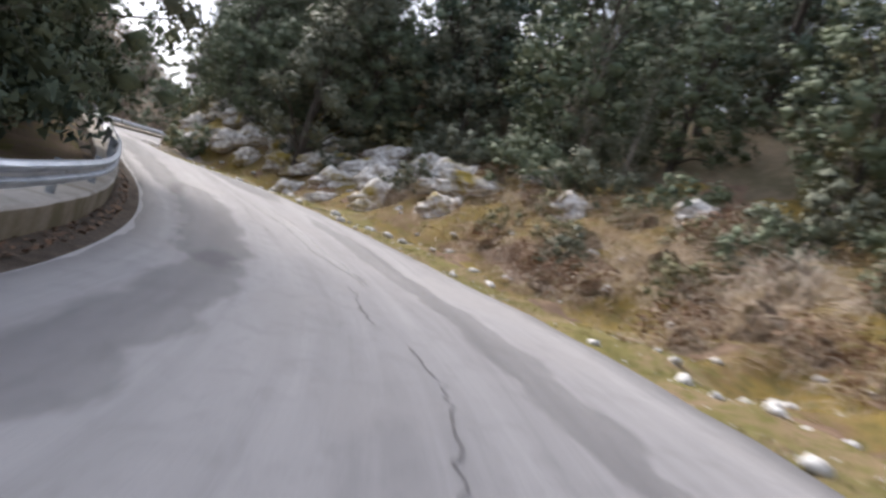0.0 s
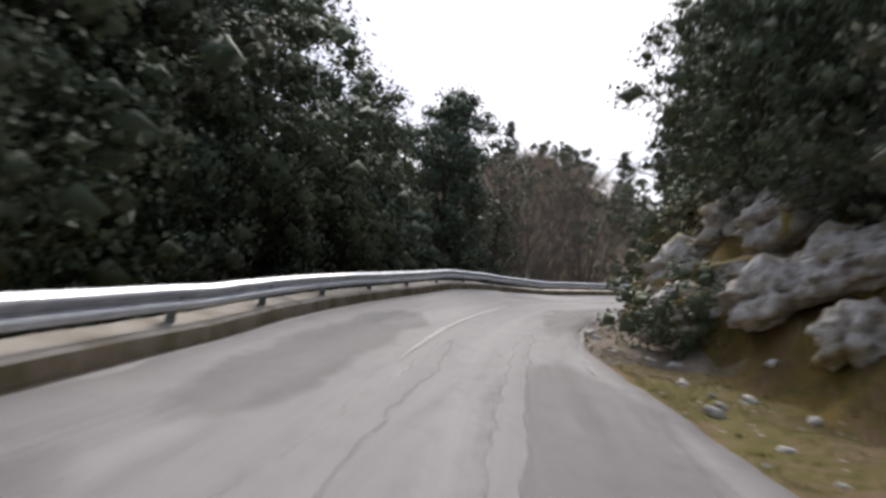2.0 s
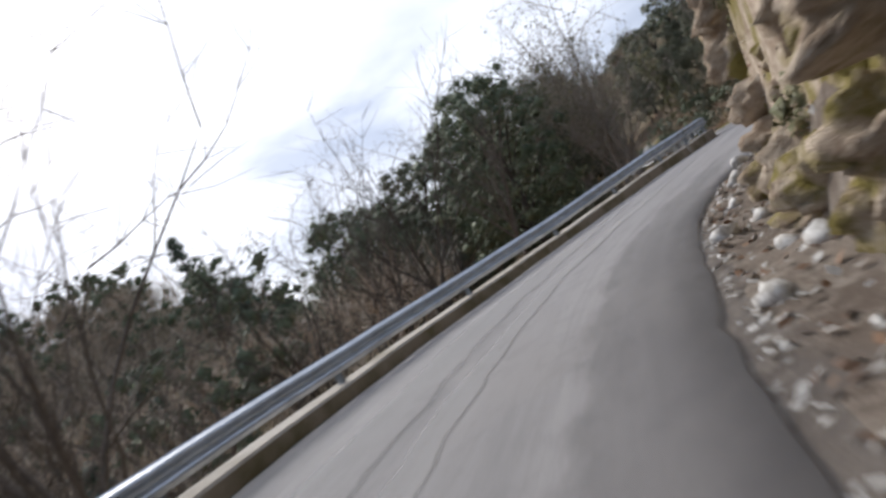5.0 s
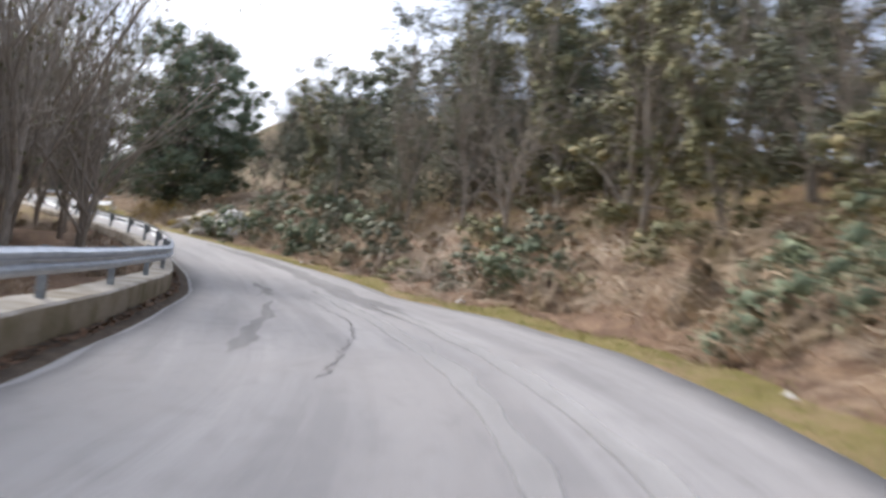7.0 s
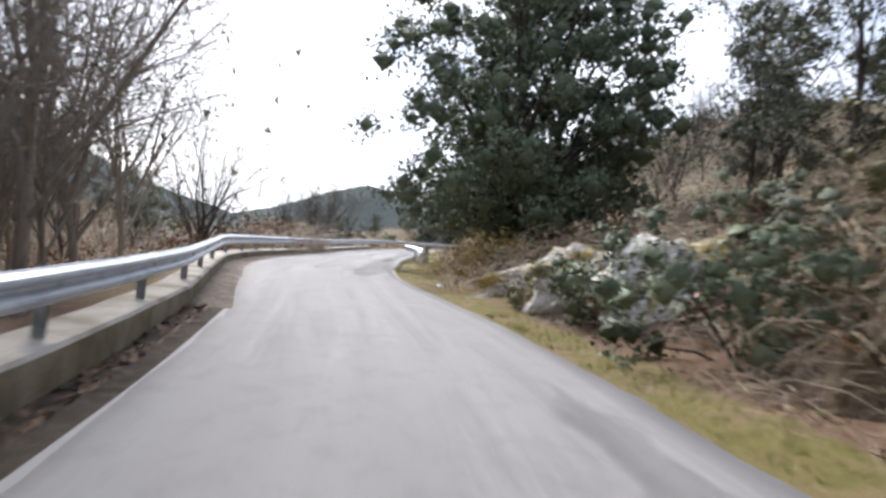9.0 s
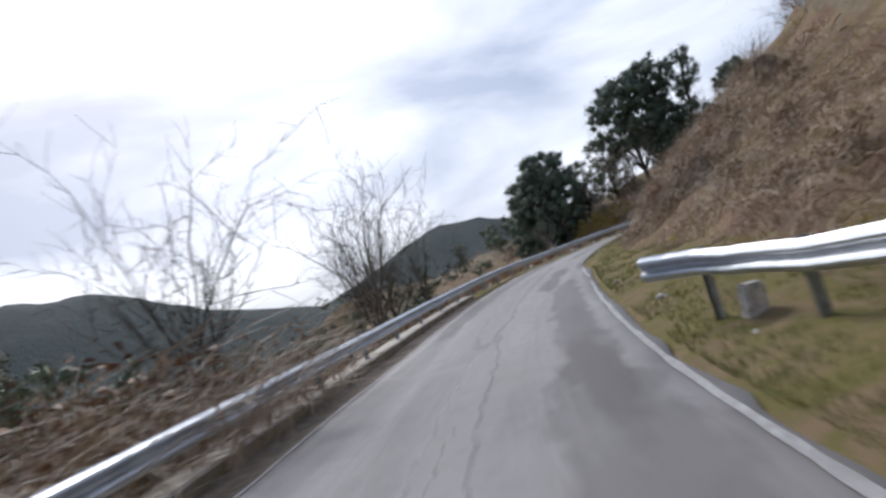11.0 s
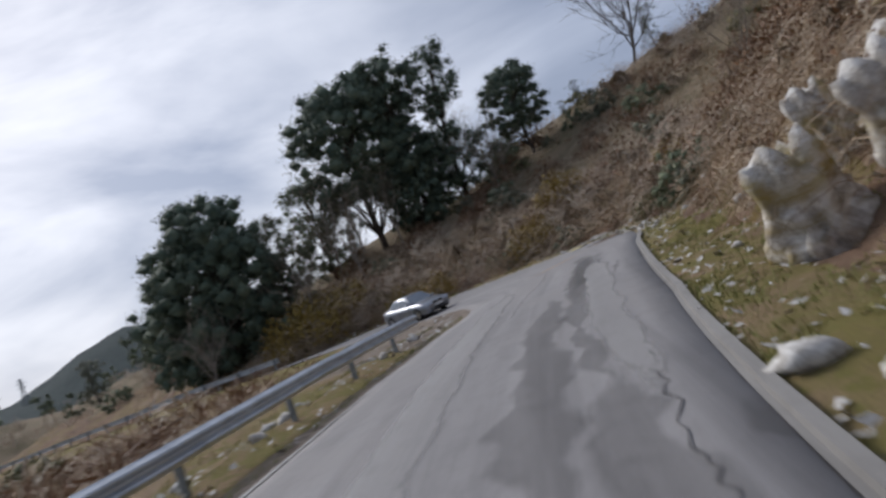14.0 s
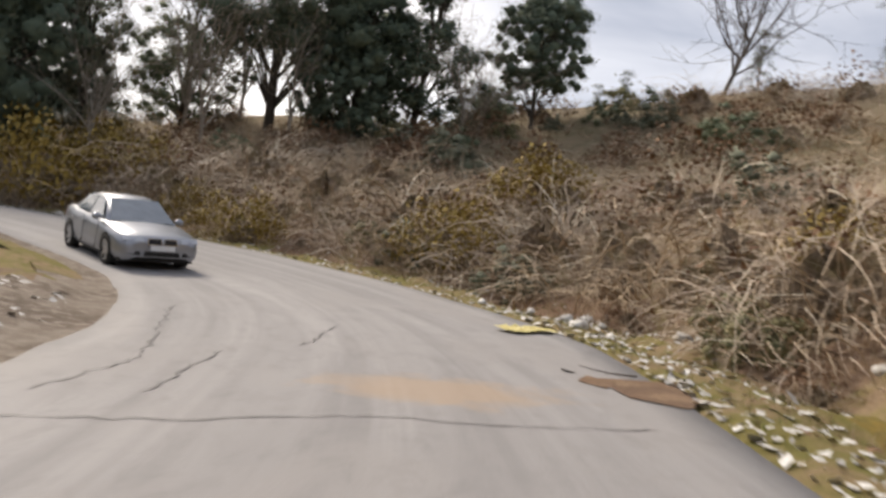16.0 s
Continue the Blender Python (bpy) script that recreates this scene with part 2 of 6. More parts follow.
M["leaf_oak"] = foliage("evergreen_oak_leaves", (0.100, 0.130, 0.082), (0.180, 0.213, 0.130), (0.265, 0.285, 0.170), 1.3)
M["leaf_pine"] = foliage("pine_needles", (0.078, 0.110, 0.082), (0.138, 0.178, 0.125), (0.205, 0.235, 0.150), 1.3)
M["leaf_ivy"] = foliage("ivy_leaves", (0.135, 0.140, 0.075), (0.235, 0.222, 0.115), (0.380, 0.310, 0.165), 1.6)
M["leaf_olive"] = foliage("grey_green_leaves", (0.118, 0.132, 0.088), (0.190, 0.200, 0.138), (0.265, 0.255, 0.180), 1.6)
M["leaf_gold"] = foliage("yellowed_leaves", (0.156, 0.104, 0.026), (0.286, 0.195, 0.039), (0.351, 0.260, 0.078))
M["leaf_rust"] = foliage("dead_leaves", (0.121, 0.068, 0.041), (0.216, 0.121, 0.068), (0.297, 0.189, 0.115))
M["twig"] = foliage("grey_brown_twigs", (0.310, 0.240, 0.178), (0.540, 0.430, 0.330), (0.640, 0.580, 0.460))
M["straw"] = foliage("dry_stems", (0.270, 0.195, 0.122), (0.445, 0.335, 0.225), (0.610, 0.490, 0.350))
M["grass_blade"] = foliage("grass_blades", (0.185, 0.195, 0.055), (0.270, 0.270, 0.085), (0.400, 0.350, 0.160))
t = Mat("thicket_mass", 0.97, 0, 0.1)
n1, n2 = t.noise(t.world_vec((1, 1, 0.6)), 9.0, 6, 0.8, 1.5), t.noise(t.world_vec(), 1.4, 4, 0.6)
col = t.ramp(n1, (0.36, (0.085, 0.064, 0.046)), (0.52, (0.22, 0.165, 0.118)), (0.68, (0.44, 0.35, 0.26)))
M["thicket"] = t.color(t.mix(t.ramp(n2, (0.45, (0, 0, 0)), (0.65, (0.6,) * 3)), col, (0.19, 0.15, 0.06))).bump(n1, 0.10, 1.0).m
t = Mat("bark", 0.95)
n = t.noise(t.vec("Object", (6, 6, 1.2)), 2.0, 5, 0.7)
M["bark"] = t.color(t.ramp(n, (0.3, (0.045, 0.036, 0.028)), (0.7, (0.115, 0.095, 0.078)))).bump(n, 0.03, 0.8).m
t = Mat("branch_bark", 0.95)
n = t.noise(t.vec("Object", (6, 6, 1.5)), 2.0, 5, 0.7)
M["bark_mid"] = t.color(t.ramp(n, (0.3, (0.10, 0.082, 0.066)), (0.7, (0.21, 0.175, 0.145)))).bump(n, 0.03, 0.8).m
t = Mat("pale_bark", 0.95)
n = t.noise(t.vec("Object", (6, 6, 1.5)), 2.0, 5, 0.7)
M["bark_pale"] = t.color(t.ramp(n, (0.3, (0.20, 0.168, 0.135)), (0.7, (0.38, 0.33, 0.275)))).bump(n, 0.03, 0.8).m


# ---- small builders ----
def mesh_of(name, verts, faces, mats, smooth=False, uv=None, index=None, normals=None):
    me = bpy.data.meshes.new(name)
    me.from_pydata([tuple(v) for v in verts], [], faces)
    for m in mats if isinstance(mats, (list, tuple)) else [mats]:
        me.materials.append(m)
    if smooth:
        me.polygons.foreach_set("use_smooth", [True] * len(me.polygons))
    if index is not None:
        me.polygons.foreach_set("material_index", index)
    if uv is not None:
        layer = me.uv_layers.new(name="UVMap")
        loops = np.empty(len(me.loops), dtype=np.int32)
        me.loops.foreach_get("vertex_index", loops)
        layer.data.foreach_set("uv", np.asarray(uv, dtype=np.float32)[loops].ravel())
    me.update()
    if normals is not None:
        me.normals_split_custom_set_from_vertices(normals)
    return me


def thing(name, label, category, group="", kind="", at=(0, 0, 0)):
    ob = new(name)
    ob.location = at
    return tagged(ob, label, category, group, kind)


def part(name, me, parent, label=""):
    ob = new(name, me)
    ob.parent = parent
    return tagged(ob, label)


def grid_faces(rows, cols):
    return [(i * cols + j, i * cols + j + 1, (i + 1) * cols + j + 1, (i + 1) * cols + j) for i in range(rows - 1) for j in range(cols - 1)]


def fbm(x, y, z=0.0, octaves=4):
    return noise.fractal(Vector((x, y, z)), 1.0, 2.0, octaves)


# ---- the road's line ----
LINE_A = [(-8.2, -20), (-4.9, -10), (-3.7, 0), (-4.1, 7.8), (-5.7, 15), (-8.4, 21.9), (-12.4, 29.4), (-16.9, 37.2), (-20.9, 44.6), (-24.1, 52.2),
          (-26.5, 59.3), (-28.0, 66), (-28.5, 71.7), (-28.3, 77.5), (-27.3, 84), (-24.1, 91), (-20.7, 98), (-18.6, 105), (-18.1, 111),
          (-18.2, 117.5), (-18.6, 123.5), (-19.7, 130), (-21.6, 136.5), (-24.0, 143.2), (-26.8, 150.4)]
LINE_B = [(-28.4, 155), (-31.1, 165.2), (-33.4, 174.3), (-35.5, 184.9), (-36.8, 193.5), (-37.6, 201), (-37.9, 209.5), (-37.5, 216.4), (-36.5, 223.3),
          (-35.2, 229.6), (-33.8, 235.5), (-32.6, 240.5), (-31.8, 246.5), (-32.0, 252.5), (-33.9, 258), (-37.9, 262.8), (-43.5, 267), (-50.5, 272.5),
          (-59.5, 281), (-70.5, 292), (-84.5, 306), (-102.3, 324)]


def catmull(pts, step=0.25):
    p = np.array([(2 * np.array(pts[0]) - pts[1]), *pts, (2 * np.array(pts[-1]) - pts[-2])], float)
    out = []
    for a, b, c, d in zip(p, p[1:], p[2:], p[3:]):
        n = max(2, int(np.linalg.norm(c - b) / step))
        for u in np.arange(n) / n:
            out.append(0.5 * (2 * b + (c - a) * u + (2 * a - 5 * b + 4 * c - d) * u * u + (3 * b - a - 3 * c + d) * u**3))
    return np.array(out)


_line = catmull(LINE_A + LINE_B)
for _ in range(12):
    _line[1:-1] = 0.25 * _line[:-2] + 0.5 * _line[1:-1] + 0.25 * _line[2:]
_len = np.r_[0, np.cumsum(np.linalg.norm(np.diff(_line, axis=0), axis=1))]
_zero = _len[np.argmin(np.linalg.norm(_line - (-3.7, 0), axis=1))]
_len = np.interp(_len - _zero, (-100, 78, 107.2, 901.2), (-100, 78, 106, 900))
STN = np.arange(-20.0, _len[-1] - 1, 0.5)
REF = np.stack([np.interp(STN, _len, _line[:, k]) for k in (0, 1)], 1)
TAN = np.gradient(REF, axis=0)
TAN /= np.linalg.norm(TAN, axis=1)[:, None]
NRM = np.stack([TAN[:, 1], -TAN[:, 0]], 1)


def table(*rows):
    k = np.array(rows, float)
    return lambda s: np.interp(s, k[:, 0], k[:, 1])


LEFT = table((-20, 2.93), (8, 3.05), (20, 3.32), (26, 3.53), (34, 3.79), (44, 4.27), (60, 4.65), (72, 4.72), (85, 4.6), (93, 4.09), (100, 3.52), (108, 2.89), (114, 2.97), (120, 2.64), (124, 2.3), (130, 2.25), (150, 2.37), (168, 3.52), (180, 3.44), (190, 3.34), (208, 3.52), (220, 3.76), (228, 3.93), (238, 3.53), (246, 3.45), (256, 3.46), (266, 3.22), (275, 2.86), (290, 2.36))
RIGHT = table((-20, 3.97), (10, 4.01), (14, 3.99), (17, 3.57), (20, 3.08), (24, 2.38), (30, 2.12), (38, 2.31), (44, 1.65), (48, 0.91), (52, 0.58), (60, 0.57), (68, 0.57), (76, 0.04), (90, 0.57), (100, 2.01), (110, 3.5), (116, 3.99), (121, 3.92), (126, 3.15), (142, 2.23), (150, 2.12), (168, 1.15), (190, 1.37), (200, 1.33), (206, 0.91), (217, 0.93), (224, 0.73), (235, 1.68), (246, 2.19), (252, 2.8), (255, 2.96), (260, 3.65), (268, 3.92), (276, 3.76), (290, 2.36))
ZED = table((-20, -0.76), (0, -0), (8, 0.29), (16, 0.6), (23, 1.17), (31, 1.78), (41, 2.03), (50, 2.43), (59, 2.85), (66, 2.92), (73, 3.11), (78, 3.34), (82, 3.53), (87, 3.84), (93, 4.27), (100, 4.72), (107, 5.03), (115, 5.19), (127, 5.25), (160, 6.98), (171, 7.39), (181, 7.8), (192, 8.33), (201, 8.83), (208, 9.19), (218, 9.73), (225, 10.07), (232, 10.5), (246, 11.32), (252, 11.56), (262, 11.76), (275, 11.78), (300, 11.49), (370, 11.19))
BANK = table((-20, -0.046), (24, -0.04), (28, -0.006), (33, 0.079), (44, 0.086), (55, 0.09), (64, 0.116), (72, 0.089), (82, 0.102), (88, 0.086), (96, 0.045), (106, -0.012), (116, -0.053), (130, -0.049), (146, -0.021), (162, 0.023), (176, 0.013), (200, -0.016), (222, -0.022), (238, -0.06), (252, -0.125), (272, -0.112), (290, -0.001))
RAIL_TOP = table((-20, 0.85), (20, 0.85), (34, 0.70), (94, 0.68), (112, 1.03), (140, 1.03), (158, 0.80), (370, 0.76))
CURB = table((-20, 0.38), (20, 0.38), (34, 0.22), (94, 0.20), (112, 0.42), (140, 0.42), (158, 0.22), (370, 0.2))
WALL_GAP = table((-20, 0.6), (20, 0.6), (32, 0.14), (94, 0.12), (112, 0.5), (140, 0.5), (150, 0.6), (370, 0.6))


def ref(s):
    i = np.clip((np.asarray(s, float) + 20.0) / 0.5, 0, len(STN) - 1.001)
    k = np.floor(i).astype(int)
    f = (i - k)[..., None]
    n = NRM[k] * (1 - f) + NRM[k + 1] * f
    return REF[k] * (1 - f) + REF[k + 1] * f, n / np.linalg.norm(n, axis=-1, keepdims=True)


def road_z(s, d):
    return ZED(s) - BANK(s) * np.clip(d, -LEFT(s) - 0.6, RIGHT(s) + 0.4)


def on_road(s, d, h=0.0):
    p, n = ref(float(s))
    q = p + n * d
    return Vector((q[0], q[1], float(road_z(s, d)) + h))

# ---- land form ----
VERGE = table((-20, 2.2), (10, 2.4), (20, 2.6), (40, 2.6), (50, 1.8), (58, 1.1), (92, 1.0), (102, 1.6), (150, 1.6), (163, 2.8), (170, 5.0), (181, 5.0), (188, 3.2), (205, 2.6), (212, 2.4), (224, 1.7), (234, 1.8), (246, 2.2), (262, 2.6), (280, 1.5), (370, 1.5))
SLOPE = table((-20, 0.5), (15, 0.5), (35, 0.5), (55, 0.75), (92, 0.7), (105, 0.42), (150, 0.45), (170, 0.42), (190, 0.42), (215, 0.62), (240, 0.80), (252, 0.84), (262, 0.55), (275, 0.40), (300, 0.35), (370, 0.3))
STEEP = table((-20, 0.0), (40, 0.0), (52, 1.4), (60, 2.5), (88, 2.7), (96, 1.0), (104, 0.0), (206, 0.0), (214, 0.3), (224, 0.6), (232, 0.3), (240, 0.0), (370, 0.0))
TOP = table((-20, 13), (40, 13), (60, 15), (92, 14), (110, 6), (150, 7), (170, 6), (198, 6), (222, 12), (240, 17), (252, 21), (275, 15), (300, 9), (370, 7))
FALL = table((-20, 0.10), (25, 0.15), (38, 0.55), (92, 0.6), (104, 0.05), (140, 0.06), (158, 0.4), (205, 0.42), (225, 0.22), (240, 0.12), (258, 0.08), (275, 0.22), (370, 0.4))
DEPTH = table((-20, 3), (25, 3), (40, 13), (95, 14), (106, 2), (132, 3), (150, 9), (225, 8), (240, 4), (262, 3), (280, 6), (370, 10))
BACK = 1.15


def land(s, d, x, y):
    """Height of the ground at station s and offset d (numpy arrays)."""
    e, f = d - RIGHT(s), -d - LEFT(s) - BACK
    z0 = road_z(s, d)
    v = VERGE(s)
    g = np.clip(e - v, 0, None)
    rise = np.minimum(g * SLOPE(s), TOP(s)) + np.clip(g - TOP(s) / SLOPE(s), 0, None) * 0.01
    k = np.clip(g / 1.3, 0, 1)
    right = np.clip(e, 0, v) * 0.05 + rise + STEEP(s) * k * k * (3 - 2 * k)
    drop = DEPTH(s) * (1 - np.exp(-np.clip(f, 0, None) * FALL(s) / DEPTH(s)))
    return z0 + np.where(e > 0, right, np.where(f > 0, 0.12 - drop, 0.0))


def nearest(x, y):
    pts = np.stack([x, y], 1)
    st, rf, nr = STN[::2], REF[::2], NRM[::2]
    s, d = np.empty(len(pts)), np.empty(len(pts))
    for a in range(0, len(pts), 4000):
        q = pts[a : a + 4000]
        dd = ((q[:, None, :] - rf[None]) ** 2).sum(2)
        i = dd.argmin(1)
        s[a : a + 4000] = st[i]
        side = np.sign(((q - rf[i]) * nr[i]).sum(1))
        d[a : a + 4000] = side * np.sqrt(dd[np.arange(len(q)), i])
    return s, d


def rough(x, y, scale, amount, octaves=3):
    return np.array([fbm(a * scale, b * scale, 3.3, octaves) for a, b in zip(x, y)]) * amount


def height(x, y):
    """Ground height at one place, for standing things on it."""
    s, d = nearest(np.array([x]), np.array([y]))
    return float(land(s, d, x, y)[0])


def swell(x, y):
    """The wooded hill across the side valley."""
    return 27.0 * np.exp(-(((x + 88) / 30) ** 2 + ((y - 160) / 34) ** 2))


# wide terrain, kept under the finer strips that border the road
gx, gy = np.meshgrid(np.arange(-190, 111, 3.0), np.arange(-60, 391, 3.0))
fx, fy = gx.ravel(), gy.ravel()
ts, td = nearest(fx, fy)
tz = land(ts, td, fx, fy)
te, tf = td - RIGHT(ts), -td - LEFT(ts) - BACK
tz += rough(fx, fy, 0.06, 1.4) * np.clip(np.maximum(te, tf) / 12, 0, 1) + swell(fx, fy) * np.clip((tf - 10) / 20, 0, 1)
near = np.maximum(te - 13.0, tf - 10.0) < 0
tz = np.where(near, tz - 0.7 - np.clip(STEEP(ts), 0, 5) * 0.6, tz)
tz = np.where((te < 1.5) & (tf < 1.5), np.minimum(tz, road_z(ts, td) - 1.2), tz)
tz -= 14 * np.clip((-150 - fx) / 38, 0, 1) + 10 * np.clip((fy - 350) / 38, 0, 1)
terrain = new("ground", mesh_of("ground", np.stack([fx, fy, tz], 1), grid_faces(gx.shape[0], gx.shape[1]), M["woodland"], True))
tagged(terrain, "brown wooded hillside and valley ground beside the road", "ground", kind="structure")

# far country: one ring of valley floor and wooded ridges out to the skyline
RIDGE = table((-180, 5.5), (-90, 7), (-40, 7), (-5, 5.0), (5, 4.4), (12, 4.9), (15, 5.9), (18, 6.1), (21, 5.4), (25, 3.9), (28, 3.2), (31, 4.0), (36, 5.4), (42, 8.0), (48, 8.8), (60, 8.5), (100, 7), (180, 5.5))
rings = [120, 150, 190, 240, 300, 370, 450, 540, 640, 760, 880, 1000, 1120, 1250, 1400, 1700]
angs = np.arange(-180, 180.01, 1.0)
verts = []
for r in rings:
    for a in angs:
        x, y = -38 - r * math.sin(radians(a)), 190 + r * math.cos(radians(a))
        front = 1000 if 5 < a < 27 else 900
        k = min(1.0, max(0.0, (r - 330) / (front - 330)))
        top = 9 + math.tan(radians(float(RIDGE(a)))) * front
        z = -9 + (top + 9) * k * k * (3 - 2 * k) - max(0, r - front) * 0.12
        z += 16 * min(1, r / 500) * fbm(x * 0.006, y * 0.006, 1.0) * (0.25 if abs(r - front) < 150 else 1) + 3.0 * fbm(x * 0.03, y * 0.03, 2.0)
        verts.append((x, y, z if r > 200 else min(z, -14 + r * 0.03)))
# bluish greens put the distance haze into the woods' own colour
t = Mat("hazy_far_woods", 0.95, 0, 0.1)
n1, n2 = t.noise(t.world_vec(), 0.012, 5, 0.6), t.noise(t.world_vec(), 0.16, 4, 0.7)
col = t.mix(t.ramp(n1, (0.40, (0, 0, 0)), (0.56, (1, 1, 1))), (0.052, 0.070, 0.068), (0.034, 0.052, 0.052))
M["hazy_far_woods"] = t.color(t.mix(t.ramp(n2, (0.4, (0, 0, 0)), (0.65, (0.8,) * 3)), col, (0.028, 0.042, 0.042))).bump(n2, 3.0, 1.0).m
cols = len(angs)
M["valley"] = ground("valley_scrub", (0.125, 0.09, 0.06), (0.085, 0.07, 0.04), (0.11, 0.085, 0.062), s=0.12, bump=0.5)
valley = new("valley_floor", mesh_of("valley_floor", verts[: 7 * cols], grid_faces(7, cols), M["valley"], True))
tagged(valley, "brown scrub valley floor below the road", "valley", kind="structure")
hills = new("backdrop_hills", mesh_of("backdrop_hills", verts[6 * cols :], grid_faces(len(rings) - 6, cols), M["hazy_far_woods"], True))
tagged(hills, "dark green wooded mountain ridges across the valley, tinted bluish for haze", "hills", kind="structure")


def loft(name, stations, offsets, zfun, mats, pick=None, smooth=True):
    """A strip along the road: offsets(s) gives the row of lateral places."""
    verts, uv, rows = [], [], 0
    for s in stations:
        o = offsets(s)
        p, n = ref(float(s))
        for d in o:
            q = p + n * d
            verts.append((q[0], q[1], zfun(s, d, q[0], q[1])))
            uv.append((d, s))
        rows += 1
    cols = len(o)
    faces = grid_faces(rows, cols)
    index = None
    if pick:
        index = [pick(uv[f[0]][1], uv[f[0]][0], verts[f[0]]) for f in faces]
    return mesh_of(name, verts, faces, mats, smooth, uv, index)


def road_level(s, d, x, y):
    crown = 0.012 * fbm(x * 0.5, y * 0.5)
    return float(road_z(s, d)) + crown


# carriageway with a slab thickness at its edges
ALL = np.arange(-20, 365, 0.5)


def wob(s, k):
    return 0.10 * fbm(s * 0.35, k, 0.0, 3) + 0.05 * fbm(s * 1.7, k, 2.0, 2)


def lanes(s):
    a, b = -LEFT(s) + wob(s, 5.0), RIGHT(s) + wob(s, 9.0)
    return [a, *np.linspace(a + 0.01, b - 0.01, 13), b]


def road_surface(s, d, x, y):
    a, b = -LEFT(s) + wob(s, 5.0), RIGHT(s) + wob(s, 9.0)
    return road_level(s, d, x, y) - (0.06 if d <= a + 1e-6 or d >= b - 1e-6 else 0.0)


road = new("road", loft("road", ALL, lanes, road_surface, [M["asphalt"], M["asphalt_old"]],
                        lambda s, d, v: 0))
tagged(road, "worn grey asphalt mountain road with cracks and patches", "road", kind="structure")

R_SPAN = [0.0, 0.25, 0.5, 0.8, 1.2, 1.6, 2.0, 2.4, 2.8, 3.2, 3.6, 4.0, 4.5, 5.0, 5.6, 6.2, 7.0, 8.0, 9.0, 10.5, 12.0, 14.0]


def right_level(s, d, x, y):
    e = d - RIGHT(s)
    base = float(land(np.array([s]), np.array([d]), x, y)[0])
    amp = min(1.0, max(0.0, e) * 0.35)
    bump = 0.06 * min(1, max(0, e) * 3) * fbm(x * 2.1, y * 2.1, 0.4) + 0.45 * amp * fbm(x * 0.55, y * 0.55, base * 0.3)
    if STEEP(s) > 0.4 and e > VERGE(s) * 0.8:
        bump += 0.55 * min(1.0, e - VERGE(s) * 0.8) * fbm(x * 0.8, y * 0.8, base * 0.8, 5)
    return base - (0.05 if e < 0.1 else 0.0) + bump


def right_pick(s, d, v):
    e = d - RIGHT(s)
    n = fbm(v[0] * 0.35, v[1] * 0.35, 7.0)
    if 46 < s < 95:
        return 3 if e < VERGE(s) else (4 if s > 54 else (1 if n > -0.1 else 4))
    if 98 < s < 152:
        return 0 if e < 0.8 + 0.3 * n else (2 if e < 5 else 5)
    if s <= 54:
        return 0 if e < 1.5 + 0.7 * n else (1 if n > -0.3 else 2)
    if e < -0.05:
        return 3
    return 0 if e < min(2.5, VERGE(s) * 0.7) + 0.9 * n else (1 if n > 0.25 and e < VERGE(s) + 1.0 else (2 if n < -0.1 else 5))


bank_right = new("roadside_bank", loft("roadside_bank", np.arange(-18, 362, 0.5), lambda s: [RIGHT(s) - 0.25 + w for w in R_SPAN], right_level,
                                       [M["grass"], M["moss"], M["leaf_litter"], M["dirt"], M["cliff"], M["dry"]], right_pick))
tagged(bank_right, "mossy and grassy roadside bank with exposed limestone", "bank", kind="structure")

L_SPAN = [-0.45, 0.0, 0.3, 0.7, 1.1, 1.6, 2.2, 3.0, 4.0, 5.2, 6.5, 8.0, 10.0, 12.0]


def left_level(s, d, x, y):
    f = -d - LEFT(s) - BACK
    base = float(land(np.array([s]), np.array([d]), x, y)[0])
    return base + 0.05 * fbm(x * 2, y * 2, 1.1) + 0.35 * min(1, max(0, f) * 0.3) * fbm(x * 0.5, y * 0.5, 2.2)


def left_pick(s, d, v):
    f = -d - LEFT(s) - BACK
    n = fbm(v[0] * 0.4, v[1] * 0.4, 4.0)
    if s > 205:
        return 3 if 245 < s < 264 and f < 4 + 2 * n else (0 if f < 1.5 + 2.5 * n else 2)
    if 104 < s < 150:
        return 1
    return 2 if n < 0.15 else 0


bank_left = new("valley_side_bank", loft("valley_side_bank", np.arange(-18, 362, 0.75), lambda s: [-LEFT(s) - BACK - w for w in L_SPAN], left_level,
                                         [M["grass"], M["leaf_litter"], M["dry"], M["dirt"]], left_pick))
tagged(bank_left, "rough grass and scrub bank falling away to the valley", "bank", kind="structure")

# shoulder strip between asphalt and wall or rail: pale gutter, then dirt
WALLS = ((-18.0, 103.4), (103.4, 207.5))


def shoulder_level(s, d, x, y):
    g = -d - LEFT(s)
    return float(road_z(s, d)) - 0.015 + 0.03 * fbm(x * 3, y * 3, 5.0) * min(1, g * 2) + 0.10 * max(0, g - 0.2)


shoulder = new("shoulder", loft("shoulder", ALL, lambda s: [-LEFT(s) + 0.07, -LEFT(s), -LEFT(s) - 0.07, -LEFT(s) - 0.19, -LEFT(s) - 0.45, -LEFT(s) - 0.62, -LEFT(s) - 0.9, -LEFT(s) - 1.25],
                                shoulder_level, [M["pale"], M["dirt"], M["grass"], M["debris"]],
                                lambda s, d, v: 0 if -d - LEFT(s) < 0.05 and s < 150 else (3 if s < 150 else (1 if s < 208 or 244 < s < 266 or -d - LEFT(s) < 0.2 else 2))))
tagged(shoulder, "dirty road shoulder with pale gutter strip and leaf debris", "shoulder", kind="structure")


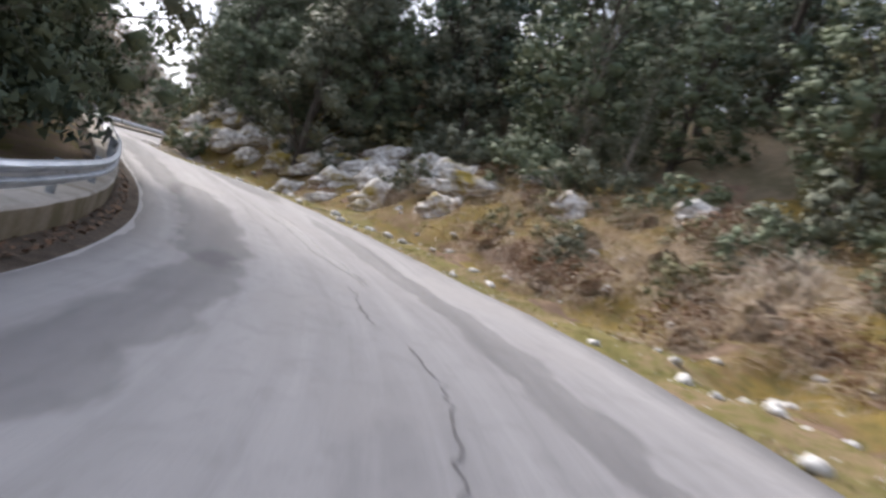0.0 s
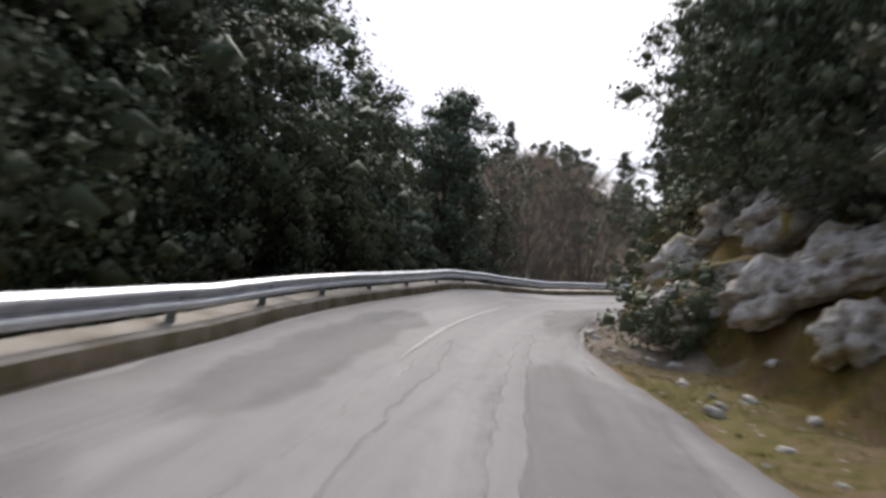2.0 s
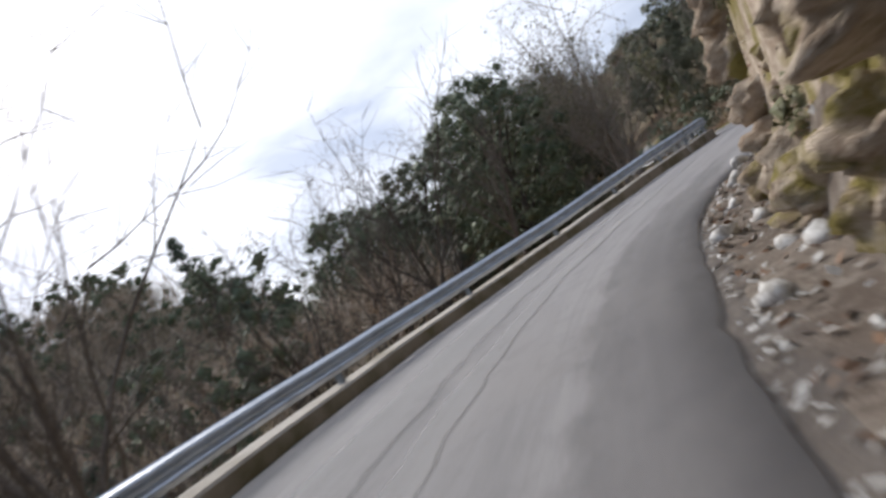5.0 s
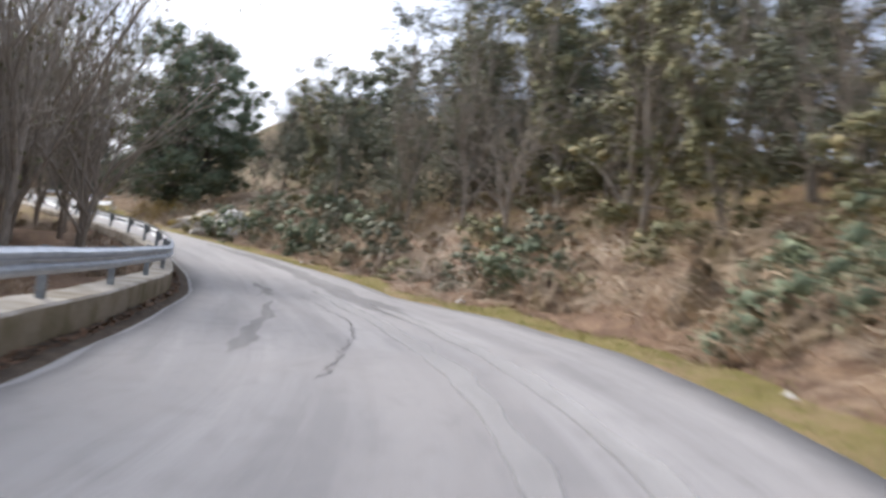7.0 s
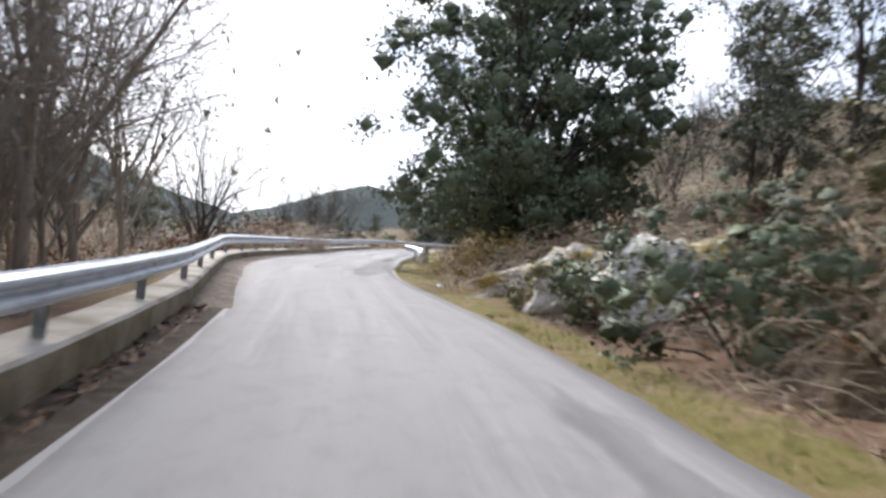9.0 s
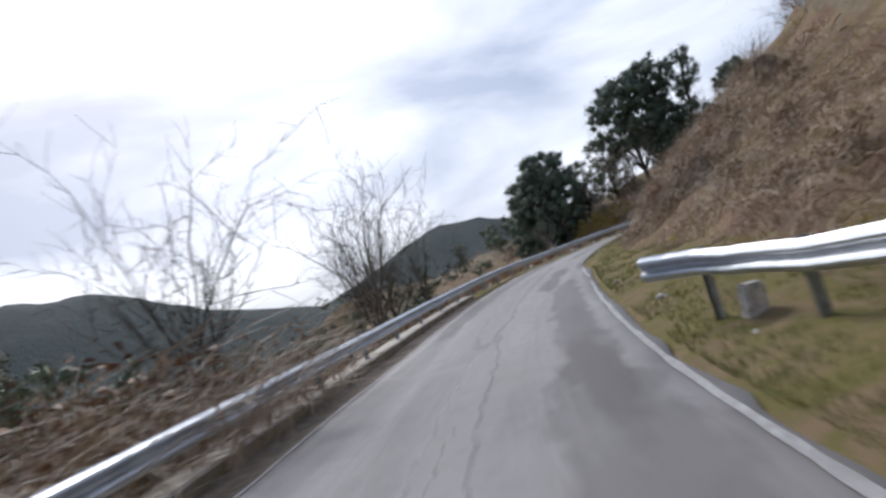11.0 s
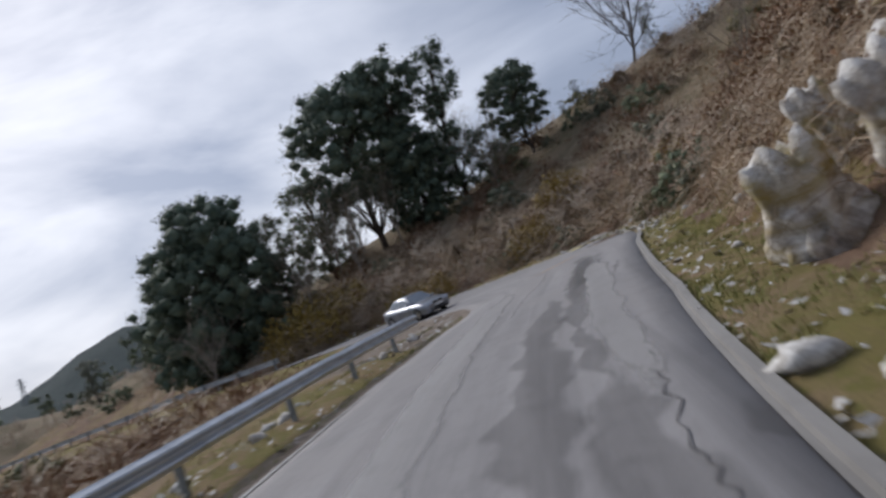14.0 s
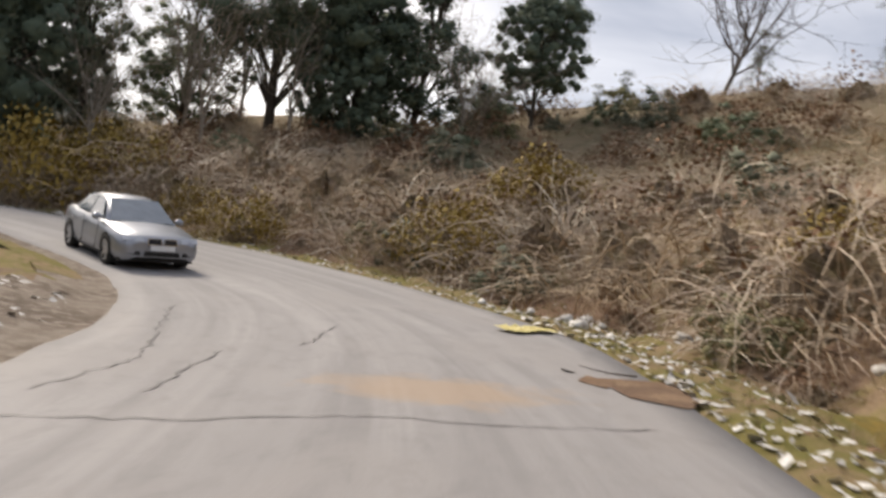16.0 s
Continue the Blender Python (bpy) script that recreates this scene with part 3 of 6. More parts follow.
# low concrete parapet, cast in lengths
def wall_length(name, a, b, parent):
    st = np.arange(a, b + 0.01, 0.5)
    prof = [(0.60, -0.5), (0.60, -0.035), (0.63, 0.0), (1.10, 0.01), (1.13, -0.025), (1.13, -0.7)]
    verts, faces = [], []
    for s in st:
        p, n = ref(float(s))
        for g, h in prof:
            d = -LEFT(s) - WALL_GAP(s) - g + 0.6
            q = p + n * (d + 0.012 * fbm(s * 1.3, g * 3, h))
            verts.append((q[0], q[1], float(road_z(s, d)) + CURB(s) + h + 0.012 * fbm(s * 0.9, g, 4.0)))
    c = len(prof)
    faces = grid_faces(len(st), c)
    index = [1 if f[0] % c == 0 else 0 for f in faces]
    faces += [tuple(range(c))[::-1], tuple((len(st) - 1) * c + k for k in range(c))]
    index += [0, 0]
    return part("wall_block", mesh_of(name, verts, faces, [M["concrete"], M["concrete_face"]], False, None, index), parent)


for a0, b0 in WALLS:
    parapet = thing("parapet_wall", "low beige weathered concrete parapet under the guard rail", "wall", kind="structure")
    a = a0
    while a < b0 - 0.6:
        b = min(a + 5.0, b0)
        wall_length("wall_block", a, b - 0.006, parapet)
        a = b

# ---- guard rails ----
W_PROF = [(0.0, 0.0), (0.012, 0.016), (0.072, 0.05), (0.083, 0.075), (0.072, 0.10), (0.012, 0.137), (0.008, 0.155), (0.012, 0.173), (0.072, 0.21), (0.083, 0.235), (0.072, 0.26), (0.012, 0.294), (0.0, 0.31)]


def beam_mesh(points, normals, z0s):
    """A W-shaped sheet along points; normals point to the road."""
    verts, k = [], len(W_PROF)
    for back in (0.0, -0.005):
        for p, n, z in zip(points, normals, z0s):
            for o, h in W_PROF:
                verts.append((p[0] + n[0] * (o + back), p[1] + n[1] * (o + back), z + h))
    r = len(points)
    faces = grid_faces(r, k)
    faces += [tuple(r * k + i for i in f[::-1]) for f in grid_faces(r, k)]
    for i in range(r - 1):
        for j in (0, k - 1):
            a, b = i * k + j, (i + 1) * k + j
            faces.append((a, b, r * k + b, r * k + a))
    for i in (0, r - 1):
        for j in range(k - 1):
            a = i * k + j
            faces.append((a, a + 1, r * k + a + 1, r * k + a))
    return mesh_of("beam", verts, faces, M["steel"], False)


def post_mesh(h):
    """A C-section post with a spacer plate at its head."""
    verts, faces = [], []
    sec = [(-0.05, -0.03), (0.05, -0.03), (0.05, -0.024), (-0.043, -0.024), (-0.043, 0.024), (0.05, 0.024), (0.05, 0.03), (-0.05, 0.03)]
    for z in (-0.5, h):
        verts += [(y, x, z) for x, y in sec]
    n = len(sec)
    faces += [(i, (i + 1) % n, n + (i + 1) % n, n + i) for i in range(n)] + [tuple(range(n))[::-1], tuple(range(n, 2 * n))]
    b = len(verts)
    for x, y, z in ((-0.045, 0.02, h - 0.30), (0.045, 0.02, h - 0.30), (0.045, 0.13, h - 0.30), (-0.045, 0.13, h - 0.30)):
        verts.append((x, y, z))
    for x, y, z in ((-0.045, 0.02, h - 0.06), (0.045, 0.02, h - 0.06), (0.045, 0.13, h - 0.06), (-0.045, 0.13, h - 0.06)):
        verts.append((x, y, z))
    faces += [(b, b + 1, b + 5, b + 4), (b + 1, b + 2, b + 6, b + 5), (b + 2, b + 3, b + 7, b + 6), (b + 3, b, b + 4, b + 7), (b + 4, b + 5, b + 6, b + 7), (b + 3, b + 2, b + 1, b)]
    return mesh_of("post", verts, faces, M["post"])


POST = post_mesh(0.70)


def guard_rail(a, b, gap, label, spacing=3.6):
    rail = thing("guard_rail", label, "guard rail", group="roadside guard rails")
    s = a
    while s < b - 0.3:
        e = min(s + spacing, b)
        st = np.linspace(s, e + (0.12 if e < b else 0), 7)
        pts, nrm, zs = [], [], []
        for k, t_ in enumerate(st):
            p, n = ref(float(t_))
            g = gap(t_) - (0.006 if k == len(st) - 1 and e < b else 0.0)
            pts.append(p - n * (LEFT(t_) + g))
            nrm.append(n)
            zs.append(float(road_z(t_, -LEFT(t_) - g)) + RAIL_TOP(t_) - 0.31 + 0.01 * fbm(t_ * 0.4, 8.0))
        part("beam", beam_mesh(pts, nrm, zs), rail)
        p, n = ref(float(s + 0.25))
        q = p - n * (LEFT(s) + gap(s) + 0.12)
        po = part("post", POST, rail)
        po.location = (q[0], q[1], float(road_z(s, -LEFT(s) - gap(s))) + RAIL_TOP(s) - 0.70)
        po.rotation_euler = (0, 0, math.atan2(n[1], n[0]) - math.pi / 2)
        s = e
    return rail


guard_rail(-18.0, 103.9, lambda s: float(WALL_GAP(s)) + 0.12, "galvanised W-beam guard rail on a low concrete parapet")
guard_rail(104.0, 247.2, lambda s: float(WALL_GAP(s)) + 0.12 if s < 205 else 0.72 + 0.25 * min(1, (s - 205) / 8), "long galvanised W-beam guard rail with steel posts")
guard_rail(281.0, 330.0, lambda s: 0.7, "distant galvanised guard rail along the lower road")

# ---- plants ----
rng = np.random.default_rng(7)


def tubes(parts):
    """Tapered tubes from (points, radii, sides)."""
    verts, faces = [], []
    for pts, rad, k in parts:
        pts = [Vector(p) for p in pts]
        b = len(verts)
        for i, p in enumerate(pts):
            ax = (pts[min(i + 1, len(pts) - 1)] - pts[max(i - 1, 0)]).normalized()
            u = ax.orthogonal().normalized()
            w = ax.cross(u)
            for j in range(k):
                a = 2 * math.pi * j / k
                verts.append(p + (u * math.cos(a) + w * math.sin(a)) * rad[i])
        for i in range(len(pts) - 1):
            for j in range(k):
                j2 = (j + 1) % k
                faces.append((b + i * k + j, b + i * k + j2, b + (i + 1) * k + j2, b + (i + 1) * k + j))
    return verts, faces


ICO_V = np.array([(0, 0, 1), (1, 0, 0), (0, 1, 0), (-1, 0, 0), (0, -1, 0), (0, 0, -1)], float)
ICO_F = np.array([(0, 1, 2), (0, 2, 3), (0, 3, 4), (0, 4, 1), (5, 2, 1), (5, 3, 2), (5, 4, 3), (5, 1, 4)])


def unit(v):
    return v / np.maximum(np.linalg.norm(v, axis=-1, keepdims=True), 1e-9)


def leaf_mesh(name, centres, radii, per, size, mat, heart=0.62, squash=0.8):
    """Small pointed leaves in clumps round the given centres, over the dense heart of each clump; shaded as soft masses."""
    c0, r0 = np.asarray(centres, float), np.asarray(radii, float)
    n = len(c0) * per
    c, r = np.repeat(c0, per, 0), np.repeat(r0, per)
    mid = np.array([c0[:, 0].mean(), c0[:, 1].mean(), c0[:, 2].min() + 0.4 * np.ptp(c0[:, 2])])
    v = unit(rng.normal(size=(n, 3)))
    p = c + v * (r * rng.uniform(0.45, 1.15, n) ** 0.8)[:, None] * (1, 1, squash)
    soft = unit(0.7 * v + 0.55 * unit(p - mid) + 0.4 * rng.normal(size=(n, 3)) + (0, 0, 0.12))
    lean = unit(soft + 0.45 * rng.normal(size=(n, 3)))
    a = unit(np.cross(lean, rng.normal(size=(n, 3))))
    q = np.cross(lean, a)
    L = size * rng.uniform(0.6, 1.45, n)[:, None]
    tri = np.stack([p - q * L * 0.36, p + q * L * 0.36, p + a * L], 1)
    flip = (np.cross(tri[:, 1] - tri[:, 0], tri[:, 2] - tri[:, 0]) * soft).sum(1) < 0
    tri[flip] = tri[flip][:, (1, 0, 2)]
    verts, normals = tri.reshape(-1, 3), np.repeat(soft, 3, 0)
    faces = np.arange(3 * n).reshape(-1, 3)
    if heart:
        k = len(c0)
        h = c0[:, None] + ICO_V[None] * r0[:, None, None] * heart * rng.uniform(0.7, 1.1, (k, 6, 3)) * (1, 1, squash)
        hn = unit(ICO_V[None] + 0.8 * unit(c0 - mid)[:, None])
        faces = np.r_[faces, (3 * n + 6 * np.arange(k)[:, None, None] + ICO_F[None]).reshape(-1, 3)]
        verts, normals = np.r_[verts, h.reshape(-1, 3)], np.r_[normals, hn.reshape(-1, 3)]
    return mesh_of(name, verts.tolist(), faces.tolist(), mat, True, None, None, normals.tolist())


def bend(p, d, length, steps, wander, lift):
    """A wandering line from p along d."""
    pts, d = [Vector(p)], Vector(d).normalized()
    for _ in range(steps):
        d = (d + Vector(rng.normal(size=3)) * wander + Vector((0, 0, lift))).normalized()
        pts.append(pts[-1] + d * (length / steps))
    return pts


def leafy_tree(name, h, width, base, leaf, bark, clumps, per, size, shape="round", trunk=0.2, open_crown=False, puff=1.0, heart=0.55):
    """Prototype: an Empty with a trunk and limbs mesh and a crown mesh."""
    limbs, cents, rads = [], [], []
    t_pts = bend((0, 0, -0.4), (0.03, 0.02, 1), h * 0.9, 8, 0.05, 0.05)
    limbs.append((t_pts, [trunk * (1 - 0.85 * i / 8) for i in range(9)], 7))
    for k in range(clumps):
        u = rng.uniform(0, 1)
        z = base + (h - base) * u
        if shape == "round":
            w = width * 0.5 * math.sqrt(max(0.05, 1 - (2 * u - 0.85) ** 2 / 1.5)) * (0.75 + 0.5 * rng.uniform())
        elif shape == "cone":
            w = width * 0.5 * (1.05 - u) ** 0.8 * (0.55 + 0.65 * rng.uniform())
        else:
            w = width * 0.5 * (0.8 + 0.4 * math.sin(u * 9)) * (0.6 + 0.6 * rng.uniform()) * (1 if u < 0.85 else 0.6)
        a = rng.uniform(0, 2 * math.pi)
        rr = w * math.sqrt(rng.uniform(0.15, 1))
        c = Vector((math.cos(a) * rr, math.sin(a) * rr, z))
        i = min(8, max(2, int(8 * min(1, (z - rr * 0.5) / (h * 0.9)))))
        c += Vector((t_pts[i].x, t_pts[i].y, 0))
        cents.append(c)
        rads.append(rng.uniform(0.6, 1.1) * (0.062 * width + 0.26) * puff)
        if k % 6 == 0:
            s = t_pts[max(1, i - 1)]
            m = (s + c) / 2 + Vector((0, 0, 0.12 * (c - s).length))
            limbs.append(([s, m, c], [trunk * 0.32, trunk * 0.2, 0.02], 4))
    return (name, [("trunk", mesh_of(name + "_trunk", *tubes(limbs[:1]), bark, True), ""), ("bough_tangle", mesh_of(name + "_boughs", *tubes(limbs[1:]), bark, True), "stuff"),
                   ("crown", leaf_mesh(name + "_crown", cents, rads, per, size, leaf, 0.0 if open_crown else heart), "stuff")])


def bare_tree(name, h, spread, bark, limbs=6, second=6, third=6, lean=0.0, leafy=0):
    parts, tips = [], []
    t = bend((0, 0, -0.4), (lean, 0.05, 1), h * 0.30, 4, 0.10, 0.0)
    parts.append((t, [0.0105 * h * (1 - 0.1 * i) for i in range(5)], 7))
    for i in range(limbs):
        a = 2 * math.pi * (i + rng.uniform(-0.3, 0.3)) / limbs
        out = spread * rng.uniform(0.35, 1.15)
        l1 = bend(t[-1 - (i % 3)], (math.cos(a) * out + lean, math.sin(a) * out, 1), h * rng.uniform(0.45, 0.72), 6, 0.15, 0.06)
        r1 = 0.0052 * h
        parts.append((l1, [r1 * (1 - 0.14 * j) for j in range(7)], 5))
        for j in range(second):
            q = l1[1 + j % 6]
            d = (l1[-1] - l1[0]).normalized() + Vector(rng.normal(size=3)) * 0.62
            l2 = bend(q, d, h * rng.uniform(0.16, 0.34), 4, 0.18, 0.05)
            parts.append((l2, [r1 * 0.36 * (1 - 0.2 * m) for m in range(5)], 3))
            for m in range(third):
                q2 = l2[1 + m % 4]
                d2 = (l2[-1] - l2[0]).normalized() + Vector(rng.normal(size=3)) * 0.7
                l3 = bend(q2, d2, h * rng.uniform(0.06, 0.15), 2, 0.25, 0.03)
                parts.append((l3, [0.0085, 0.006, 0.003], 3))
                tips.append(l3[-1])
    out = [("trunk", mesh_of(name + "_trunk", *tubes(parts[:1]), bark, True), "")]
    out += [("limb", mesh_of(name + "_limb", *tubes([p]), bark, True), "") for p in parts if len(p[0]) == 7]
    out.append(("twig_tangle", mesh_of(name + "_twigs", *tubes([p for p in parts[1:] if len(p[0]) != 7]), bark, True), "stuff"))
    if leafy:
        out.append(("foliage", leaf_mesh(name + "_leaves", tips, [0.35] * len(tips), leafy, 0.12, M["leaf_ivy"], 0.0), "stuff"))
    return (name, out)


def stems(count, radius, h, arch, width):
    """A tangle of long dry stems that rise, arch over and hang, as thin ribbons."""
    verts, faces = [], []
    for _ in range(count):
        a, r = rng.uniform(0, 2 * math.pi), radius * math.sqrt(rng.uniform(0, 1))
        p = Vector((math.cos(a) * r, math.sin(a) * r, h * 0.55 * (1 - (r / radius) ** 2) * rng.uniform(0, 1) - 0.1))
        b = a + rng.normal() * 1.1
        d = Vector((math.cos(b) * arch, math.sin(b) * arch, 0.9)).normalized()
        l = h * rng.uniform(0.6, 1.5) * (1.15 - 0.5 * r / radius)
        side = Vector((-math.sin(b), math.cos(b), rng.normal() * 0.6)).normalized() * width * rng.uniform(0.5, 1.4)
        k = len(verts)
        for i in range(5):
            w = side * (1 - 0.2 * i)
            verts += [p - w, p + w]
            p = p + d * (l / 4)
            d = (d + Vector((math.cos(b), math.sin(b), -1.0)) * 0.42 * arch + Vector(rng.normal(size=3)) * 0.2).normalized()
        faces += [(k + 2 * i, k + 2 * i + 1, k + 2 * i + 3, k + 2 * i + 2) for i in range(4)]
    return verts, faces


def bramble(name, radius, h, count, mat, leaf=None, leaves=0):
    v, f = stems(count, radius, h, 0.85, 0.010)
    index = [0] * len(f)
    # the dense heart of the thicket
    k, rows = len(v), 7
    for i in range(rows):
        u = i / (rows - 1)
        for j in range(14):
            a = 2 * math.pi * j / 14
            r = radius * 0.5 * math.cos(u * 1.5) * (1 + 0.35 * fbm(math.cos(a) * 1.5 + radius * 9, math.sin(a) * 1.5, u * 2))
            v.append((math.cos(a) * r, math.sin(a) * r, -0.85 + (h * 0.7 + 0.45) * math.sin(u * 1.57) * (1 + 0.3 * fbm(a, u * 3, radius * 5))))
    for i in range(rows - 1):
        f += [(k + i * 14 + j, k + i * 14 + (j + 1) % 14, k + (i + 1) * 14 + (j + 1) % 14, k + (i + 1) * 14 + j) for j in range(14)]
    index += [1] * (14 * (rows - 1))
    out = [("stem_tangle", mesh_of(name + "_stems", v, f, [mat, M["thicket"]], False, None, index), "stuff")]
    if leaves:
        n = 30
        cs = []
        for _ in range(n):
            a, r = rng.uniform(0, 6.283), radius * math.sqrt(rng.uniform(0, 0.9))
            cs.append((math.cos(a) * r, math.sin(a) * r, h * (0.25 + 0.6 * (1 - (r / radius) ** 2)) * rng.uniform(0.7, 1.1)))
        out.append(("foliage", leaf_mesh(name + "_leaves", cs, [radius * 0.3] * n, leaves // n, 0.10, leaf, 0.0), "stuff"))
    return (name, out)


def bush(name, radius, h, leaf, clumps, per, size):
    cs, rs = [], []
    for _ in range(clumps):
        a, r = rng.uniform(0, 2 * math.pi), radius * math.sqrt(rng.uniform(0, 1))
        z = h * rng.uniform(0.08, 0.95) * (1 - 0.55 * (r / radius) ** 2)
        cs.append((math.cos(a) * r, math.sin(a) * r, z))
        rs.append(rng.uniform(0.14, 0.27) * radius)
    limbs = [([(0, 0, -0.2), Vector(c) * 0.5, c], [0.03, 0.02, 0.006], 4) for c in cs[::5]]
    return (name, [("stem_tangle", mesh_of(name + "_stems", *tubes(limbs), M["bark"], True), "stuff"), ("foliage", leaf_mesh(name + "_leaves", cs, rs, per, size, leaf, 0.66), "stuff")])


PROTO = {
    "oak": [leafy_tree("evergreen_oak", 10, 8.0, 1.0, M["leaf_oak"], M["bark"], 200, 100, 0.135, "round", 0.24),
            leafy_tree("evergreen_oak", 9, 6.4, 0.8, M["leaf_oak"], M["bark"], 165, 96, 0.13, "round", 0.20),
            leafy_tree("evergreen_oak", 11, 6.8, 1.4, M["leaf_olive"], M["bark"], 175, 92, 0.13, "tall", 0.22)],
    "pine": [leafy_tree("pine_tree", 12, 6.4, 0.8, M["leaf_pine"], M["bark"], 190, 90, 0.14, "cone", 0.22),
             leafy_tree("pine_tree", 11, 5.4, 0.8, M["leaf_pine"], M["bark"], 165, 90, 0.135, "tall", 0.20)],
    "oak_far": [leafy_tree("evergreen_oak", 10, 7.4, 0.6, M["leaf_oak"], M["bark"], 100, 58, 0.20, "round", 0.24, False, 1.2), leafy_tree("evergreen_oak", 10, 6.4, 0.6, M["leaf_olive"], M["bark"], 92, 58, 0.20, "tall", 0.22, False, 1.2)],
    "pine_far": [leafy_tree("pine_tree", 12, 6.2, 0.6, M["leaf_pine"], M["bark"], 100, 58, 0.20, "cone", 0.22, False, 1.2)],
    "dense": [leafy_tree("evergreen_oak", 9.5, 8.0, 0.3, M["leaf_pine"], M["bark"], 330, 60, 0.15, "round", 0.24, False, 1.15, 0.74)],
    "umbrella": [leafy_tree("pine_tree", 12, 8.0, 3.8, M["leaf_pine"], M["bark"], 250, 74, 0.15, "round", 0.26, False, 1.3, 0.7), leafy_tree("pine_tree", 13, 6.6, 2.6, M["leaf_pine"], M["bark"], 250, 74, 0.15, "tall", 0.24, False, 1.2, 0.7)],
    "ivy": [leafy_tree("ivy_clad_tree", 11, 4.6, 0.3, M["leaf_ivy"], M["bark_pale"], 150, 70, 0.12, "tall", 0.2),
            leafy_tree("ivy_clad_tree", 10, 4.2, 0.4, M["leaf_olive"], M["bark_pale"], 130, 64, 0.12, "tall", 0.17, True)],
    "thin": [leafy_tree("young_oak", 8, 4.6, 1.0, M["leaf_olive"], M["bark"], 110, 52, 0.11, "tall", 0.10, True)],
    "bare": [bare_tree("bare_tree", 9, 0.8, M["bark"], 9, 8, 8), bare_tree("bare_tree", 10, 0.55, M["bark_mid"], 9, 7, 8), bare_tree("bare_tree", 8, 1.1, M["bark"], 9, 8, 8, 0.12)],
    "grey": [bare_tree("grey_bare_tree", 10, 0.75, M["bark_pale"], 9, 8, 6), bare_tree("grey_bare_tree", 12, 0.5, M["bark_pale"], 8, 8, 6, 0.0, 2)],
    "bramble": [bramble("bramble_thicket", 1.6, 1.5, 330, M["twig"]), bramble("bramble_thicket", 1.9, 1.7, 370, M["straw"]), bramble("bramble_thicket", 1.5, 1.3, 300, M["twig"], M["leaf_rust"], 180)],
    "bush": [bush("evergreen_bush", 1.3, 1.7, M["leaf_ivy"], 36, 44, 0.10), bush("evergreen_bush", 1.5, 2.2, M["leaf_oak"], 40, 44, 0.10), bush("evergreen_bush", 1.5, 1.9, M["leaf_olive"], 38, 42, 0.10)],
    "gold": [bramble("yellowed_shrub", 1.5, 1.8, 240, M["straw"], M["leaf_gold"], 1500)],
    "rust": [bramble("brown_leaved_shrub", 1.2, 1.3, 190, M["twig"], M["leaf_rust"], 480)],
}
rng = np.random.default_rng(11)
WORDS = {
    "oak": ("evergreen oak with dense dark green crown on the slope", "tree"),
    "pine": ("tall dark pine with ragged green crown", "tree"),
    "oak_far": ("evergreen oak standing deeper in the woods", "tree"),
    "pine_far": ("dark pine standing deeper in the woods", "tree"),
    "dense": ("broad rounded evergreen oak with very dark crown", "tree"),
    "umbrella": ("tall dark pine with bare lower trunk and broad crown", "tree"),
    "ivy": ("ivy-covered tree with dull green hanging foliage", "tree"),
    "thin": ("young thin oak with open see-through crown", "tree"),
    "bare": ("leafless winter tree with fine dark branches", "tree"),
    "grey": ("leafless grey-barked tree with tangled pale branches", "tree"),
    "bramble": ("tangled dry brown bramble thicket on the bank", "shrub"),
    "bush": ("low evergreen bush with small dark leaves", "shrub"),
    "gold": ("dry shrub with yellowed autumn leaves", "shrub"),
    "rust": ("low shrub with dead brown leaves", "shrub"),
}
FIRST = {}


def plant(kind, x, y, size=1.0, variant=None, z=None, tall=1.0):
    """Stands one plant on the ground at (x, y); the first of a kind carries the meshes, the rest share them."""
    v = int(rng.integers(len(PROTO[kind]))) if variant is None else variant
    name, pieces = PROTO[kind][v]
    z = stand(x, y) if z is None else z
    m = Matrix.LocRotScale((x, y, z), Euler((rng.normal() * 0.04, rng.normal() * 0.04, rng.uniform(0, 6.28))), None)
    if WORDS[kind][1] == "shrub":
        up = Vector((stand(x - 0.8, y) - stand(x + 0.8, y), stand(x, y - 0.8) - stand(x, y + 0.8), 1.9)).normalized()
        m = Matrix.Translation((0, 0, -0.1)) @ Matrix.Translation(m.translation) @ Vector((0, 0, 1)).rotation_difference(up).to_matrix().to_4x4() @ Matrix.Translation(-m.translation) @ m
    sc = size * rng.uniform(0.9, 1.1)
    if (kind, v) not in FIRST:
        ob = thing(name, *WORDS[kind], group=WORDS[kind][1] + "s along the road")
        for pname, me, knd in pieces:
            tagged(part(pname, me, ob), kind=knd)
        FIRST[kind, v] = ob
    else:
        ob = copy_thing(FIRST[kind, v], m)
    ob.matrix_basis = m
    ob.scale = (sc, sc, sc * tall)
    return ob


def stand(x, y):
    """Height of the ground that is seen at (x, y)."""
    s, d = nearest(np.array([x]), np.array([y]))
    e, f = float(d[0] - RIGHT(s[0])), float(-d[0] - LEFT(s[0]) - BACK)
    if 0 < e < 13.5:
        return right_level(s[0], d[0], x, y)
    if 0 < f < 11.8:
        return left_level(s[0], d[0], x, y)
    base = float(land(s, d, x, y)[0]) + 1.4 * fbm(x * 0.06, y * 0.06, 3.3, 3) * min(1, max(0, max(e, f)) / 12)
    return base + float(swell(x, y)) * min(1, max(0, (f - 10) / 20)) - 0.15


def beside(s, off, right=True):
    p, n = ref(float(s))
    d = RIGHT(s) + off if right else -LEFT(s) - BACK - off
    q = p + n * d
    return float(q[0]), float(q[1])


